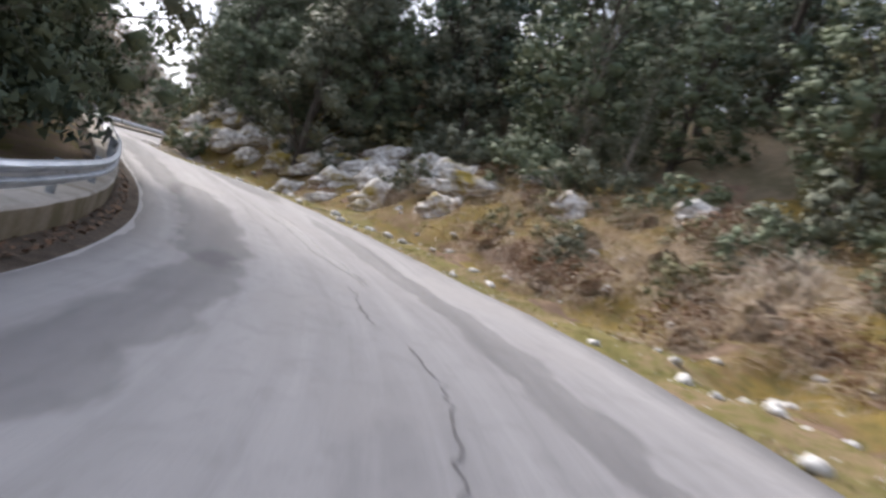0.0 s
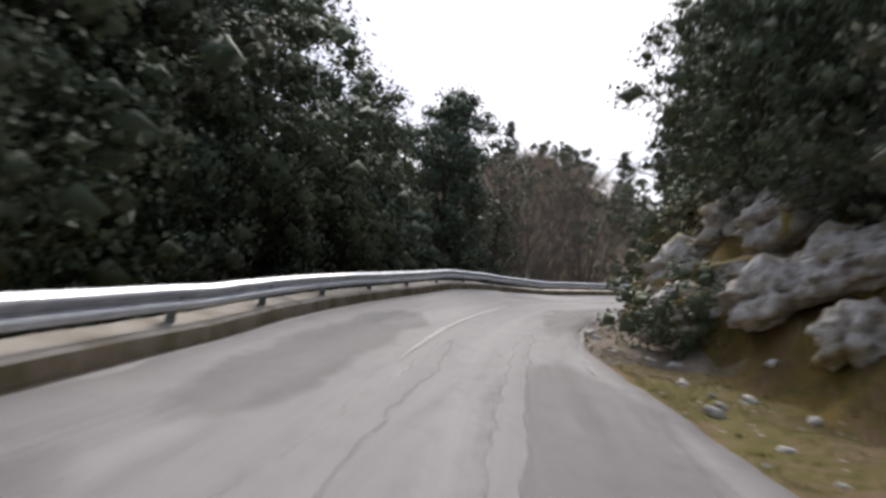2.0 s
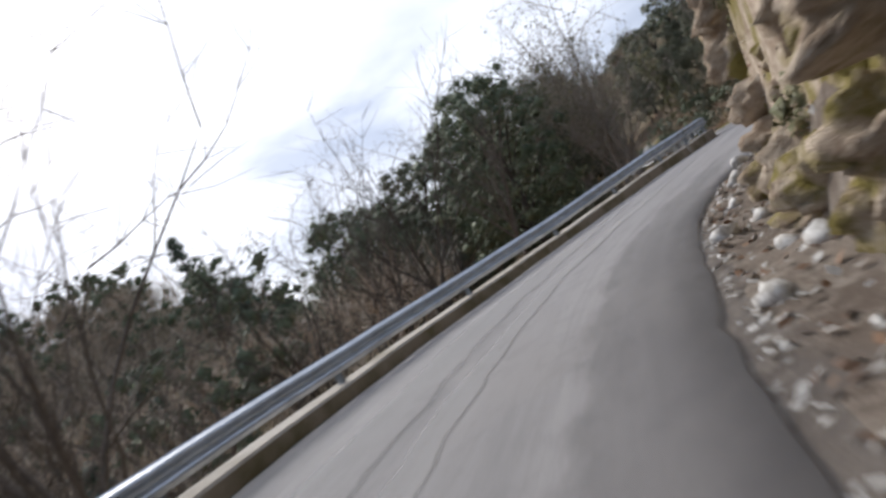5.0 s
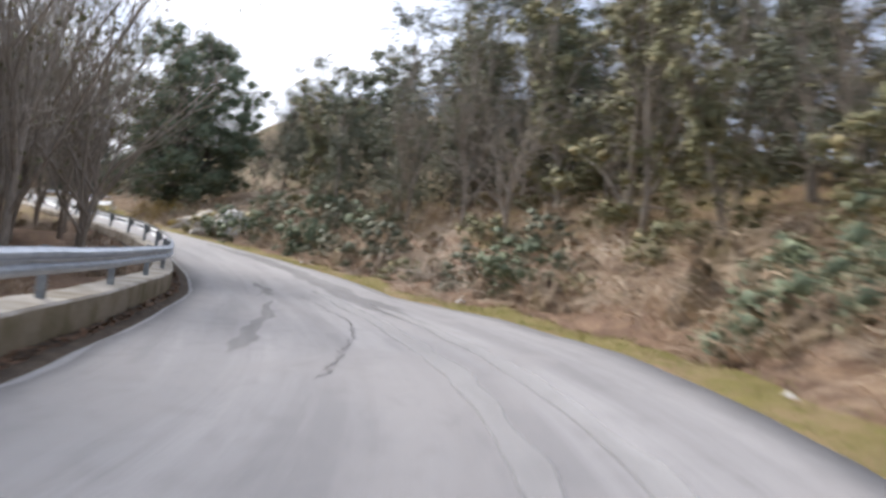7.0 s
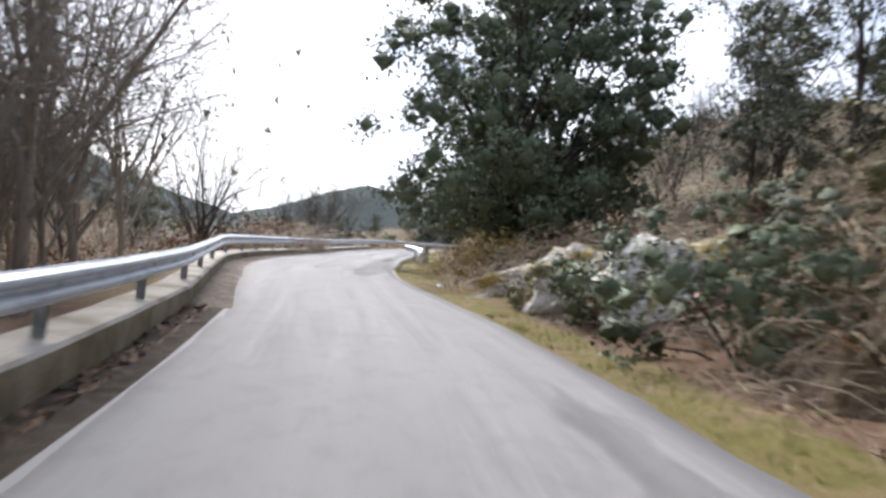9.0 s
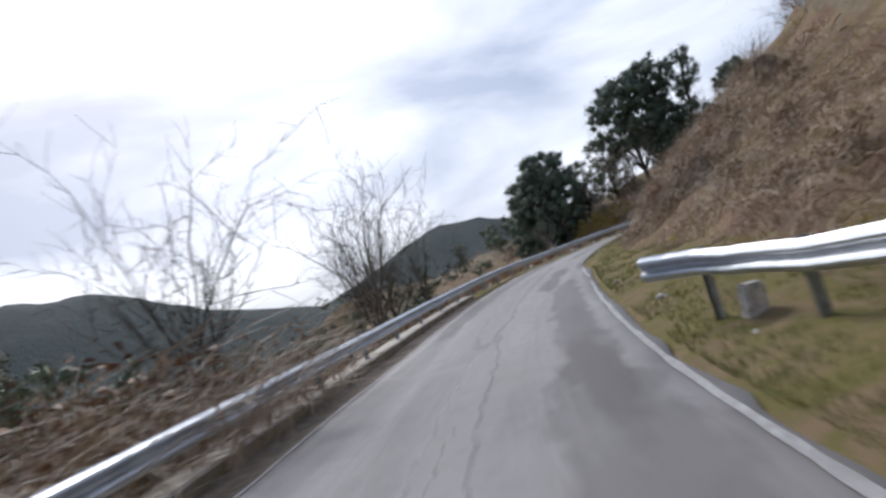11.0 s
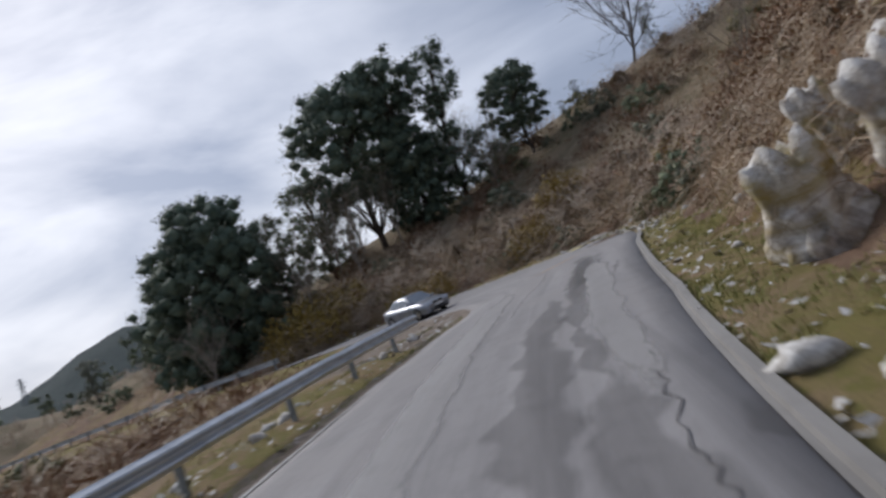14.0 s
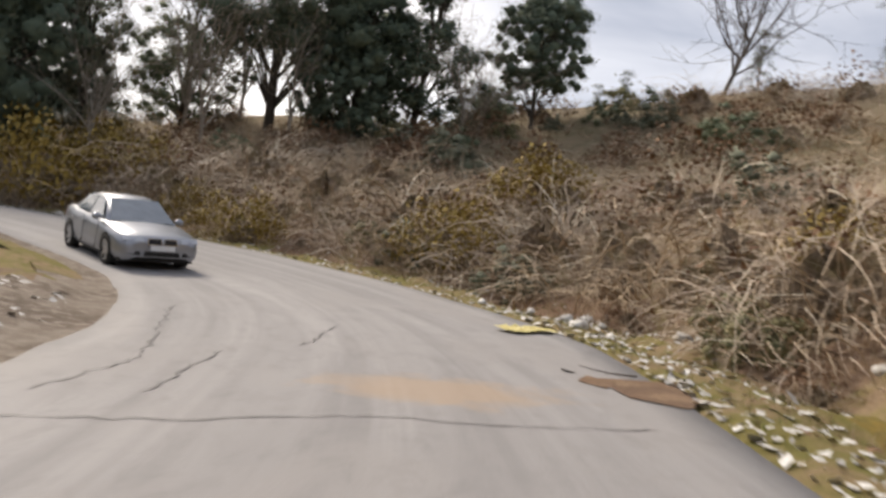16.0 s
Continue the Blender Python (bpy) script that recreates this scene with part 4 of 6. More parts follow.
def strew(kind, s0, s1, step, offs, right=True, size=1.0, chance=1.0):
    for s in np.arange(s0, s1, step):
        for o in offs:
            if rng.uniform() < chance:
                x, y = beside(s + rng.uniform(-0.5, 0.5) * step, o + rng.uniform(-0.22, 0.22) * step, right)
                plant(kind + "_far" if o > 9.2 and kind in ("oak", "pine") else kind, x, y, size * rng.uniform(0.75, 1.2))


# woods above the rocky bank
strew("oak", -16, 56, 6.0, (11.5, 17, 24), True, 1.0, 0.8)
strew("pine", -13, 60, 7.0, (13, 20, 27), True, 1.05, 0.75)
strew("ivy", -12, 34, 7.0, (10.0,), True, 0.65, 0.85)
strew("bush", -14, 46, 3.0, (9.6, 11.5), True, 1.25, 0.8)
strew("oak", -16, 50, 7.0, (33, 42), True, 1.25, 0.85)
strew("oak", 42, 64, 4.0, (4.6, 8.0), True, 0.85, 0.9)
strew("oak", 64, 98, 6.0, (5.0, 10.5), True, 0.85, 0.85)
strew("bush", 50, 98, 2.8, (2.4, 3.8), True, 0.85, 0.9)
for st, off, k, v in ((66, 3.0, 0.75, 2), (71, 2.6, 0.8, 1), (77, 3.0, 0.85, 2), (84, 3.2, 0.8, 0)):
    plant("oak", *beside(st, off), k, v)
# dark trees behind the first rail
strew("oak", 14, 52, 3.8, (4.2, 8.5, 14), False, 1.15, 0.95)
strew("pine", 16, 54, 5.0, (6.0, 11.5, 18), False, 1.25, 0.95)
strew("oak", 46, 56, 3.4, (7.5, 11.0), False, 0.95, 0.9)
strew("oak", 59, 66, 3.6, (6.0, 10.0), False, 0.75, 0.9)
plant("oak", -32.4, 48.4, 0.95, 0)
for x, y, k in ((-37.0, 51.0, 1.0), (-36.0, 45.0, 1.0), (-39.5, 55.5, 1.0), (-33.5, 52.5, 0.6)):
    plant("dense", x, y, k)
plant("oak", -29.6, 42.2, 1.05, 1)
strew("bush", 22, 66, 3.4, (3.6, 5.6), False, 1.1, 0.85)
strew("bush", 40, 70, 4.2, (8.0, 13.0), False, 1.9, 0.9)
strew("grey", 4, 22, 6.0, (4.5, 8.5), False, 0.8)
strew("ivy", 0, 18, 6.0, (5, 10), False, 0.8, 0.7)
plant("pine", -37.6, 65.4, 1.1, 0, tall=0.9)
plant("pine", -40.1, 62.6, 1.0, 1, tall=1.1)
plant("pine", -35.8, 60.2, 0.9, 1)
plant("oak", -39.0, 58.2, 0.95, 2)
plant("thin", -35.0, 64.0, 0.95)
for x, y, k in ((-42.5, 82, 1.75), (-45.5, 86, 1.9), (-41.0, 87.5, 1.7), (-48.5, 82, 1.8)):
    plant("bare", x, y, k, 1)
# bare woods on the side valley
strew("bare", 60, 108, 5.4, (6.5, 12, 19, 27), False, 0.9, 0.85)
strew("bush", 66, 104, 5.0, (3.0, 7.0), False, 0.9, 0.6)
strew("oak", 62, 90, 9.0, (9, 20), False, 0.6, 0.5)
for x, y in ((-47.7, 94), (-50.7, 97), (-53.7, 92), (-44.7, 99), (-57.7, 99)):
    plant("bare", x, y, 1.5, 1)
for _ in range(26):
    x, y = rng.uniform(-112, -50), rng.uniform(108, 196)
    plant(["oak_far", "pine_far"][int(rng.integers(2))], x, y, rng.uniform(0.6, 0.9))
for x, y, k in ((-44, 128, 1.0), (-40, 122, 0.8), (-48, 133, 0.9)):
    plant("oak", x, y, k)
# inner bend: grey trees at the wall, thicket across the road
strew("grey", 129, 160, 2.6, (2.0, 4.2, 6.6), False, 0.85, 0.95)
strew("ivy", 130, 160, 5.6, (7.5,), False, 0.8, 0.8)
strew("oak", 112, 130, 4.5, (8.5,), False, 0.85, 0.9)
strew("grey", 112, 130, 3.0, (3.0, 6.0), False, 0.85, 0.9)
strew("oak", 132, 162, 6.0, (9.0, 15.0), False, 0.95, 0.85)
strew("bramble", 110, 156, 3.8, (1.6,), False, 0.55, 0.7)
plant("oak", -24.6, 162.0, 1.35, 0)
plant("oak", -23.4, 163.8, 1.4, 1)
plant("oak", -25.4, 166.4, 0.95, 2)
plant("thin", -15.3, 151.0, 1.1)
plant("thin", -16.8, 155.5, 0.85)
for x, y, k in ((-11.8, 141, 1.1), (-6, 135, 1.2), (-3.5, 129, 1.1), (-1, 124, 1.15), (2, 118, 1.2), (-7.5, 146, 1.1), (-2, 141, 1.2), (3, 134, 1.2), (6, 126, 1.1)):
    plant("ivy", x, y, k)
for x, y in ((-8, 138), (-4.5, 131), (-1.5, 126), (0, 130), (4, 121), (-5, 143)):
    plant("grey", x, y, 0.95)
strew("bramble", 112, 160, 2.7, (2.6, 4.6, 7.4), True, 0.9, 0.9)
strew("ivy", 110, 146, 5.2, (9.0, 12.0), True, 0.85, 0.8)
strew("grey", 112, 142, 3.8, (6.0, 9.0), True, 0.75, 0.9)
strew("oak", 124, 166, 5.5, (13.0, 20.0), True, 0.8, 0.85)
strew("bush", 104, 160, 3.0, (2.6, 5.2), True, 0.85, 0.85)
strew("ivy", 110, 148, 4.2, (6.2,), True, 0.7, 0.9)
strew("rust", 100, 134, 3.2, (3.0,), True, 0.6, 0.6)
# scrub on the rocky bank
strew("bramble", -14, 22, 2.8, (4.0, 6.2, 8.6), True, 0.75, 0.8)
strew("bramble", 22, 48, 4.4, (4.6, 8.4), True, 0.6, 0.6)
strew("bush", -12, 48, 4.2, (6.2, 8.8), True, 0.75, 0.65)
strew("rust", -14, 40, 4.6, (4.0, 8.0), True, 0.7, 0.5)
strew("bush", 2, 26, 3.2, (5.0, 7.4), True, 0.75, 0.8)
# valley side of the long straight
plant("bare", -39.3, 164.3, 1.15, 2)
plant("bare", -37.7, 161.5, 0.9, 0)
plant("bare", -41.3, 158.0, 1.0, 0)
plant("bare", -45.6, 197.3, 0.95, 1)
plant("bare", -40.6, 177.6, 0.85, 2)
plant("bare", -50.3, 206.3, 1.2, 2)
plant("bare", -45.8, 204.8, 0.75, 0)
plant("bare", -49.3, 208.0, 0.95, 0)
strew("bramble", 158, 176, 3.2, (2.8, 5.6), False, 1.1, 0.9)
strew("bramble", 178, 187, 2.0, (1.4, 3.2, 5.4), False, 1.7, 0.95)
strew("bramble", 188, 197, 3.0, (4.0, 7.0), False, 0.8, 0.8)
strew("bramble", 196, 212, 4.4, (2.8, 6.0), False, 0.9, 0.8)
strew("bramble", 212, 246, 4.4, (5.4,), False, 0.7, 0.7)
strew("rust", 156, 246, 6.0, (6.0, 10.0), False, 0.9, 0.6)
for _ in range(80):
    x, y = rng.uniform(-150, -52), rng.uniform(180, 345)
    if abs(nearest(np.array([x]), np.array([y]))[1][0]) > 9:
        plant(["bush", "rust"][int(rng.integers(2))], x, y, rng.uniform(1.0, 1.9))
for _ in range(26):
    x, y = rng.uniform(-160, -66), rng.uniform(200, 380)
    if abs(nearest(np.array([x]), np.array([y]))[1][0]) > 9:
        plant(["oak_far", "bare"][int(rng.integers(2))], x, y, rng.uniform(0.45, 0.7))
# hillside above the straight and round the bend
strew("bramble", 166, 206, 3.0, (5.4, 8.0), True, 0.6, 0.8)
strew("bramble", 206, 246, 3.0, (5.4, 8.0, 10.6), True, 0.85, 0.85)
strew("bramble", 206, 248, 2.9, (3.0, 4.6, 6.4), True, 0.65, 0.9)
strew("rust", 206, 248, 2.8, (2.6, 4.0), True, 0.55, 0.7)
strew("rust", 166, 206, 3.2, (4.6, 7.0), True, 0.5, 0.7)
strew("rust", 206, 246, 3.6, (4.6, 7.0, 10.0), True, 0.8, 0.7)
strew("gold", 160, 172, 4.0, (3.6,), True, 0.8)
strew("bare", 160, 236, 8.0, (15, 22), True, 0.8, 0.7)
strew("bramble", 249, 258, 2.9, (5.0, 8.0, 11.0), True, 1.05, 0.9)
strew("bramble", 259, 296, 3.4, (4.4, 7.4, 11.0), True, 1.4, 0.95)
strew("bramble", 262, 284, 4.4, (5.2, 8.6), True, 1.9, 0.9)
# small dark bushes added to stand in for shaded hollows under the brambles
strew("bush", 252, 290, 3.4, (3.4,), True, 0.75, 0.75)
strew("rust", 252, 290, 2.6, (2.8,), True, 0.55, 0.8)
strew("rust", 250, 300, 5.0, (16.0, 21.0), True, 1.5, 0.8)
strew("gold", 262, 300, 7.0, (5.0, 9.0), True, 1.1, 0.7)
strew("rust", 250, 300, 6.0, (6.0, 12.0, 18.0), True, 1.1, 0.6)
strew("bush", 252, 300, 7.5, (12.0, 20.0), True, 1.1, 0.7)
strew("bush", 242, 268, 3.6, (26.0, 30.0), True, 1.3, 0.85)
strew("bramble", 238, 268, 4.6, (17.0, 22.0), True, 1.5, 0.85)
# skyline trees at the bend
strew("bush", 262, 300, 4.6, (28.0, 34.0), True, 1.3, 0.8)
strew("rust", 240, 280, 3.0, (17.0, 22.0, 26.5, 30.0), True, 1.5, 0.75)
for x, y, k in ((-47, 286.5, 0.95),):
    plant("oak", x, y, k, 2)
for x, y, k in ((-44.5, 281, 0.9), (-40, 284, 1.0), (-52.5, 276, 0.8), (-24.5, 289, 0.8)):
    plant("grey", x, y, k, 0)
strew("grey", 246, 258, 3.2, (8.0, 12.0), True, 0.65, 0.9)
plant("gold", -43.8, 273.2, 2.1)
plant("gold", -41.6, 275.0, 1.8)
plant("gold", -45.6, 274.8, 1.8)
plant("gold", -35.4, 268.2, 1.2)
plant("dense", -51.8, 284.0, 1.3, tall=1.12)
plant("dense", -55.0, 286.5, 1.15, tall=1.1)
plant("umbrella", -37.3, 291.0, 1.5, 0)
plant("umbrella", -32.1, 291.0, 1.35, 1)
for x, y, k in ((-41.8, 288.5, 0.95), (-35.8, 287.5, 0.9), (-28.8, 291.5, 0.85), (-26.8, 293.5, 0.8)):
    plant("grey", x, y, k)
plant("umbrella", -20.9, 290.4, 0.78, 0)
plant("bare", -9.8, 287.5, 1.8, 2)
plant("oak", -42.6, 292.0, 1.0, 1)
plant("dense", -33.0, 290.2, 0.8)
plant("grey", -39.4, 293.5, 1.0)
for x, y, k in ((-9.0, 282.5, 1.6), (-5.5, 280.0, 1.7999999999999998), (-12.5, 285.0, 1.7), (-2.0, 276.5, 1.7999999999999998), (-7.0, 285.5, 1.6)):
    plant("bramble", x, y, k)
for x, y, k in ((-29.5, 288.5, 0.9), (-26.4, 289.5, 0.7), (-23.0, 288.0, 0.8), (-19.6, 289.5, 0.6), (-17.2, 287.6, 0.85), (-15.0, 289.0, 0.6), (-13.2, 287.0, 0.8)):
    plant("bush", x, y, k)
plant("pine", -28.5, 291.5, 1.25, 1)
plant("grey", -26.0, 286.5, 0.9, 0)
for x, y, k in ((-14.3, 293, 0.35), (-16.8, 291, 0.3), (-24.3, 293, 0.4), (-6.3, 290, 0.6), (-0.3, 284, 0.7)):
    plant("thin", x, y, k)

strew("bramble", 178, 186, 2.6, (3.2, 6.4), False, 2.1, 0.95)
strew("rust", 160, 187, 4.0, (3.0, 8.0), False, 1.3, 0.7)
strew("bramble", -10, 20, 3.0, (5.0, 7.6), True, 0.85, 0.85)
strew("rust", -8, 24, 3.0, (3.4, 6.8), True, 0.8, 0.7)

for x, y, k, v in ((-35.0, 47.6, 1.25, 0), (-33.0, 41.6, 1.2, 1)):
    plant("oak", x, y, k, v)
for st, off, k in ((119, 5.5, 0.9), (124, 6.5, 1.0), (129, 6.0, 1.0)):
    plant("ivy", *beside(st, off, False), k)


# ---- far woods: too many to count, joined ----
def twig_woods(name, label, spots, mat, ribs, lean=0.5):
    verts, faces = [], []
    for x, y, h in spots:
        z = stand(x, y)
        for k in range(ribs):
            a, u = rng.uniform(0, 6.283), rng.uniform(0, 1) ** 0.5
            if k < 2:
                p, d = Vector((x, y, z - 0.3)), Vector((rng.normal() * 0.08 * h, rng.normal() * 0.08 * h, h * 0.75))
                w = Vector((math.cos(a), math.sin(a), 0)) * 0.045
            else:
                p = Vector((x, y, z + h * rng.uniform(0.12, 0.55))) + Vector((math.cos(a), math.sin(a), 0)) * h * 0.16 * u * (0.5 + lean)
                d = Vector((math.cos(a) * u * (0.4 + lean), math.sin(a) * u * (0.4 + lean), 1.15 - 0.75 * u)) * h * rng.uniform(0.22, 0.45)
                w = Vector((math.cos(a + 1.57), math.sin(a + 1.57), rng.normal() * 0.5)) * rng.uniform(0.012, 0.034)
            b = len(verts)
            m = p + d * 0.5 + Vector(rng.normal(size=3)) * 0.06 * h
            verts += [p - w, p + w, m - w * 0.7, m + w * 0.7, p + d]
            faces += [(b, b + 1, b + 3, b + 2), (b + 2, b + 3, b + 4)]
    return tagged(new(name, mesh_of(name, verts, faces, mat)), label, "woods", kind="stuff")


def spread(n, x0, x1, y0, y1, h0, h1, clear=16):
    xs, ys = rng.uniform(x0, x1, n), rng.uniform(y0, y1, n)
    s_, d_ = nearest(xs, ys)
    return [(float(a), float(b), rng.uniform(h0, h1)) for a, b, k in zip(xs, ys, d_) if abs(k) > clear]


twig_woods("bare_woods", "brown leafless woods covering the side valley hill", spread(1900, -115, -36, 55, 190, 4.0, 7.5, 14), M["twig"], 74)
twig_woods("valley_scrub", "brown winter scrub on the valley floor", spread(1700, -170, -44, 160, 350, 1.2, 2.8, 10), M["twig"], 26, 1.3)
twig_woods("slope_scrub", "reddish brown winter scrub below the road", spread(1500, -88, -42, 165, 280, 0.8, 1.9, 7.5), M["leaf_rust"], 24, 1.3)
twig_woods("hillside_scrub", "dry brown scrub covering the hillside", spread(1500, -70, 30, 165, 320, 0.9, 1.9, 9), M["straw"], 26, 1.3)


def crown_woods(name, label, spots, mat, per):
    cs, rs = [], []
    for x, y, z, h in spots:
        for _ in range(16):
            cs.append((x + rng.normal() * h * 0.2, y + rng.normal() * h * 0.2, z + h * rng.uniform(0.08, 1.0)))
            rs.append(h * rng.uniform(0.08, 0.15))
    return tagged(new(name, leaf_mesh(name, cs, rs, per, 0.30, mat, 0.75)), label, "woods", kind="stuff")


spots = [(x, y, stand(x, y), h) for x, y, h in spread(150, -130, -40, 100, 205, 4.0, 7.5, 20)]
spots += [(x, y, stand(x, y), h) for x, y, h in spread(130, -185, -60, 200, 375, 2.5, 5.5, 14)]
crown_woods("evergreen_woods", "scattered dark evergreen trees among bare woods", spots, M["leaf_oak"], 26)


# ---- matted bramble stems over the hillside at the bend ----
def matted(name, label, spans, count, mat, w):
    verts, faces = [], []
    for s0, s1, e0, e1, right, share in spans:
        for _ in range(int(count * share)):
            s, e = rng.uniform(s0, s1), rng.uniform(e0, e1)
            if fbm(s * 0.25, e * 0.3, 12.0) < -0.25:
                continue
            x, y = beside(s, e, right)
            d_ = float(RIGHT(s)) + e if right else -float(LEFT(s)) - BACK - e
            z = (right_level if right else left_level)(s, d_, x, y) if e < 13.5 else stand(x, y)
            p = Vector((x, y, z + rng.uniform(-0.1, 0.5)))
            b = rng.uniform(0, 6.283)
            d = Vector((math.cos(b), math.sin(b), rng.uniform(0.2, 1.4))).normalized()
            l = rng.uniform(0.7, 1.9)
            side = Vector((-math.sin(b), math.cos(b), rng.normal() * 0.6)).normalized() * w * rng.uniform(0.5, 1.5)
            k = len(verts)
            for i in range(5):
                verts += [p - side * (1 - 0.2 * i), p + side * (1 - 0.2 * i)]
                p = p + d * (l / 4)
                d = (d + Vector((0, 0, -0.55)) + Vector(rng.normal(size=3)) * 0.22).normalized()
            faces += [(k + 2 * i, k + 2 * i + 1, k + 2 * i + 3, k + 2 * i + 2) for i in range(4)]
    return tagged(new(name, mesh_of(name, verts, faces, mat)), label, "brambles", kind="stuff")


matted("matted_stems", "pale dry bramble stems matted over the banks", ((247, 300, 2.4, 20.0, True, 0.42), (206, 248, 1.8, 10.0, True, 0.24), (160, 206, 2.9, 11.0, True, 0.24), (100, 150, 2.0, 8.0, True, 0.16), (-8, 26, 2.6, 8.5, True, 0.10), (150, 180, 1.5, 7.0, False, 0.08)), 40000, M["straw"], 0.011)

# ---- road surface wear: patches, worn stripes, cracks and seams ----
def road_patch(name, mat, s0, s1, d0, d1, h=0.006, wav=0.18, seed=1.0, label=""):
    """A thin irregular sheet on the asphalt between two stations and two offsets (each a number or a pair of start and end)."""
    a0, a1 = d0 if isinstance(d0, tuple) else (d0, d0)
    b0, b1 = d1 if isinstance(d1, tuple) else (d1, d1)
    st = np.arange(s0, s1 + 0.01, 0.35)
    verts, cols, uv, edge = [], 7, [], []
    for s in st:
        u = (s - s0) / (s1 - s0)
        taper = min(1.0, 5 * u, 5 * (1 - u)) ** 0.5
        lo, hi = a0 + (a1 - a0) * u, b0 + (b1 - b0) * u
        mid, half = (lo + hi) / 2, (hi - lo) / 2 * taper
        l_, r_ = mid - half + wav * fbm(s * 0.8, seed, 1.0), mid + half + wav * fbm(s * 0.8, seed, 9.0)
        if r_ < l_ + 0.02:
            r_ = l_ + 0.02
        for j, d in enumerate(np.linspace(l_, r_, cols)):
            edge.append((min(1.0, j / 2, (cols - 1 - j) / 2) * min(1.0, 6 * u, 6 * (1 - u)), 0.0))
            p = on_road(s, d)
            verts.append((p.x, p.y, road_level(s, d, p.x, p.y) + h))
            uv.append((d, s))
    me = mesh_of(name, verts, grid_faces(len(st), cols), mat, True, uv)
    layer, loops = me.uv_layers.new(name="Edge"), np.empty(len(me.loops), dtype=np.int32)
    me.loops.foreach_get("vertex_index", loops)
    layer.data.foreach_set("uv", np.asarray(edge, dtype=np.float32)[loops].ravel())
    return part(name, me, road, label)


def crack(pts, width=0.016, mat="tar"):
    """A ragged crack through (station, offset) points."""
    verts, out = [], []
    for (s0, d0), (s1, d1) in zip(pts, pts[1:]):
        n = max(3, int(math.hypot(s1 - s0, d1 - d0) / 0.16))
        for i in range(n):
            u = i / n
            out.append((s0 + (s1 - s0) * u + rng.normal() * 0.035, d0 + (d1 - d0) * u + rng.normal() * 0.035))
    out.append(pts[-1])
    for i, (s, d) in enumerate(out):
        a, b = out[max(0, i - 1)], out[min(len(out) - 1, i + 1)]
        t_ = Vector((b[0] - a[0], b[1] - a[1])).normalized()
        w = width * rng.uniform(0.25, 1.0) * (1 if 0 < i < len(out) - 1 else 0.1)
        for k in (-1, 1):
            ss, dd = s - t_.y * w * k, d + t_.x * w * k
            p = on_road(ss, dd)
            verts.append((p.x, p.y, road_level(ss, dd, p.x, p.y) + 0.010))
    return part("crack", mesh_of("crack", verts, grid_faces(len(out), 2), M[mat]), road)


# darker resurfaced bands and tyre-worn pale stripes
for s0, s1, a, b in ((2, 13, (-2.5, -2.3), (-1.5, -1.2)), (10, 24, (-2.5, -2.9), (-1.2, -1.2)), (2, 24, (1.6, 0.9), (2.5, 1.7)), (24, 46, (-0.3, -1.0), (2.1, 1.7)), (20, 36, (-3.0, -3.6), (-2.0, -2.2)),
                     (36, 50, (-3.6, -3.9), (-2.2, -2.4)), (48, 96, (-0.9, -0.9), (0.9, 0.75)), (114, 123.5, (-1.75, -0.7), (-1.4, -0.5)), (124.5, 129, (-0.7, -0.6), (-0.35, -0.3)), (118, 146, (1.2, 1.0), (2.3, 1.8)),
                     (160, 186, (-0.4, -0.2), (1.0, 1.1)), (178, 200, (0.0, 0.1), (0.9, 1.0)), (196, 208, (-0.5, -0.4), (0.3, 0.35)), (190, 226, (-3.2, -3.3), (-2.2, -2.3)),
                     (238, 250, (0.0, 0.45), (0.9, 1.4))):
    road_patch("asphalt_patch", M["asphalt_old"], s0, s1, a, b, 0.005, 0.22, s0 * 0.37)
for s0, s1, a, b in ((214, 229, (-0.75, -0.8), (0.15, 0.0)), (219, 232, (0.0, 0.05), (0.75, 0.85)), (228, 241, (-0.7, -0.3), (0.1, 0.3)), (231, 244, (0.15, 0.3), (0.55, 0.8)), (222, 230, (0.9, 1.0), (1.3, 1.25)), (240, 252, (0.2, 0.5), (0.75, 1.0))):
    road_patch("asphalt_patch", M["asphalt_tarred"], s0, s1, a, b, 0.007, 0.34, s0 * 0.53)
for s0, s1, a, b in ((12, 34, (0.3, -1.2), (0.75, -0.9)), (33, 46, (-2.0, -1.75), (-1.3, -1.5)), (44, 56, (0.80, 0.52), (0.92, 0.64)), (56, 68, (0.56, 0.40), (0.68, 0.52)), (34, 50, (-0.5, -0.6), (-0.1, -0.2)), (60, 96, (-3.6, -3.3), (-2.6, -2.2)), (70, 98, (-2.4, -1.9), (-2.0, -1.4)),
                     (106, 128, (0.7, 0.7), (1.05, 1.1)), (106, 124, (1.5, 1.5), (1.9, 1.8)), (162, 190, (-1.6, -1.3), (-0.9, -0.7)), (186, 214, (-1.7, -1.5), (-0.8, -0.8)), (222, 252, (-1.9, -2.4), (-1.1, -1.4)), (230, 246, (0.5, 0.6), (1.0, 1.4))):
    road_patch("worn_stripe", M["worn"], s0, s1, a, b, 0.009, 0.10, s0 * 0.71)
# the faint centre line of the first bend
for s0, s1, a, b in ((42, 57, -2.0, -2.14), (57.5, 77, -2.16, -2.6)):
    road_patch("centre_line", M["paint"], s0, s1, (a - 0.05, b - 0.05), (a + 0.05, b + 0.05), 0.012, 0.03, s0)
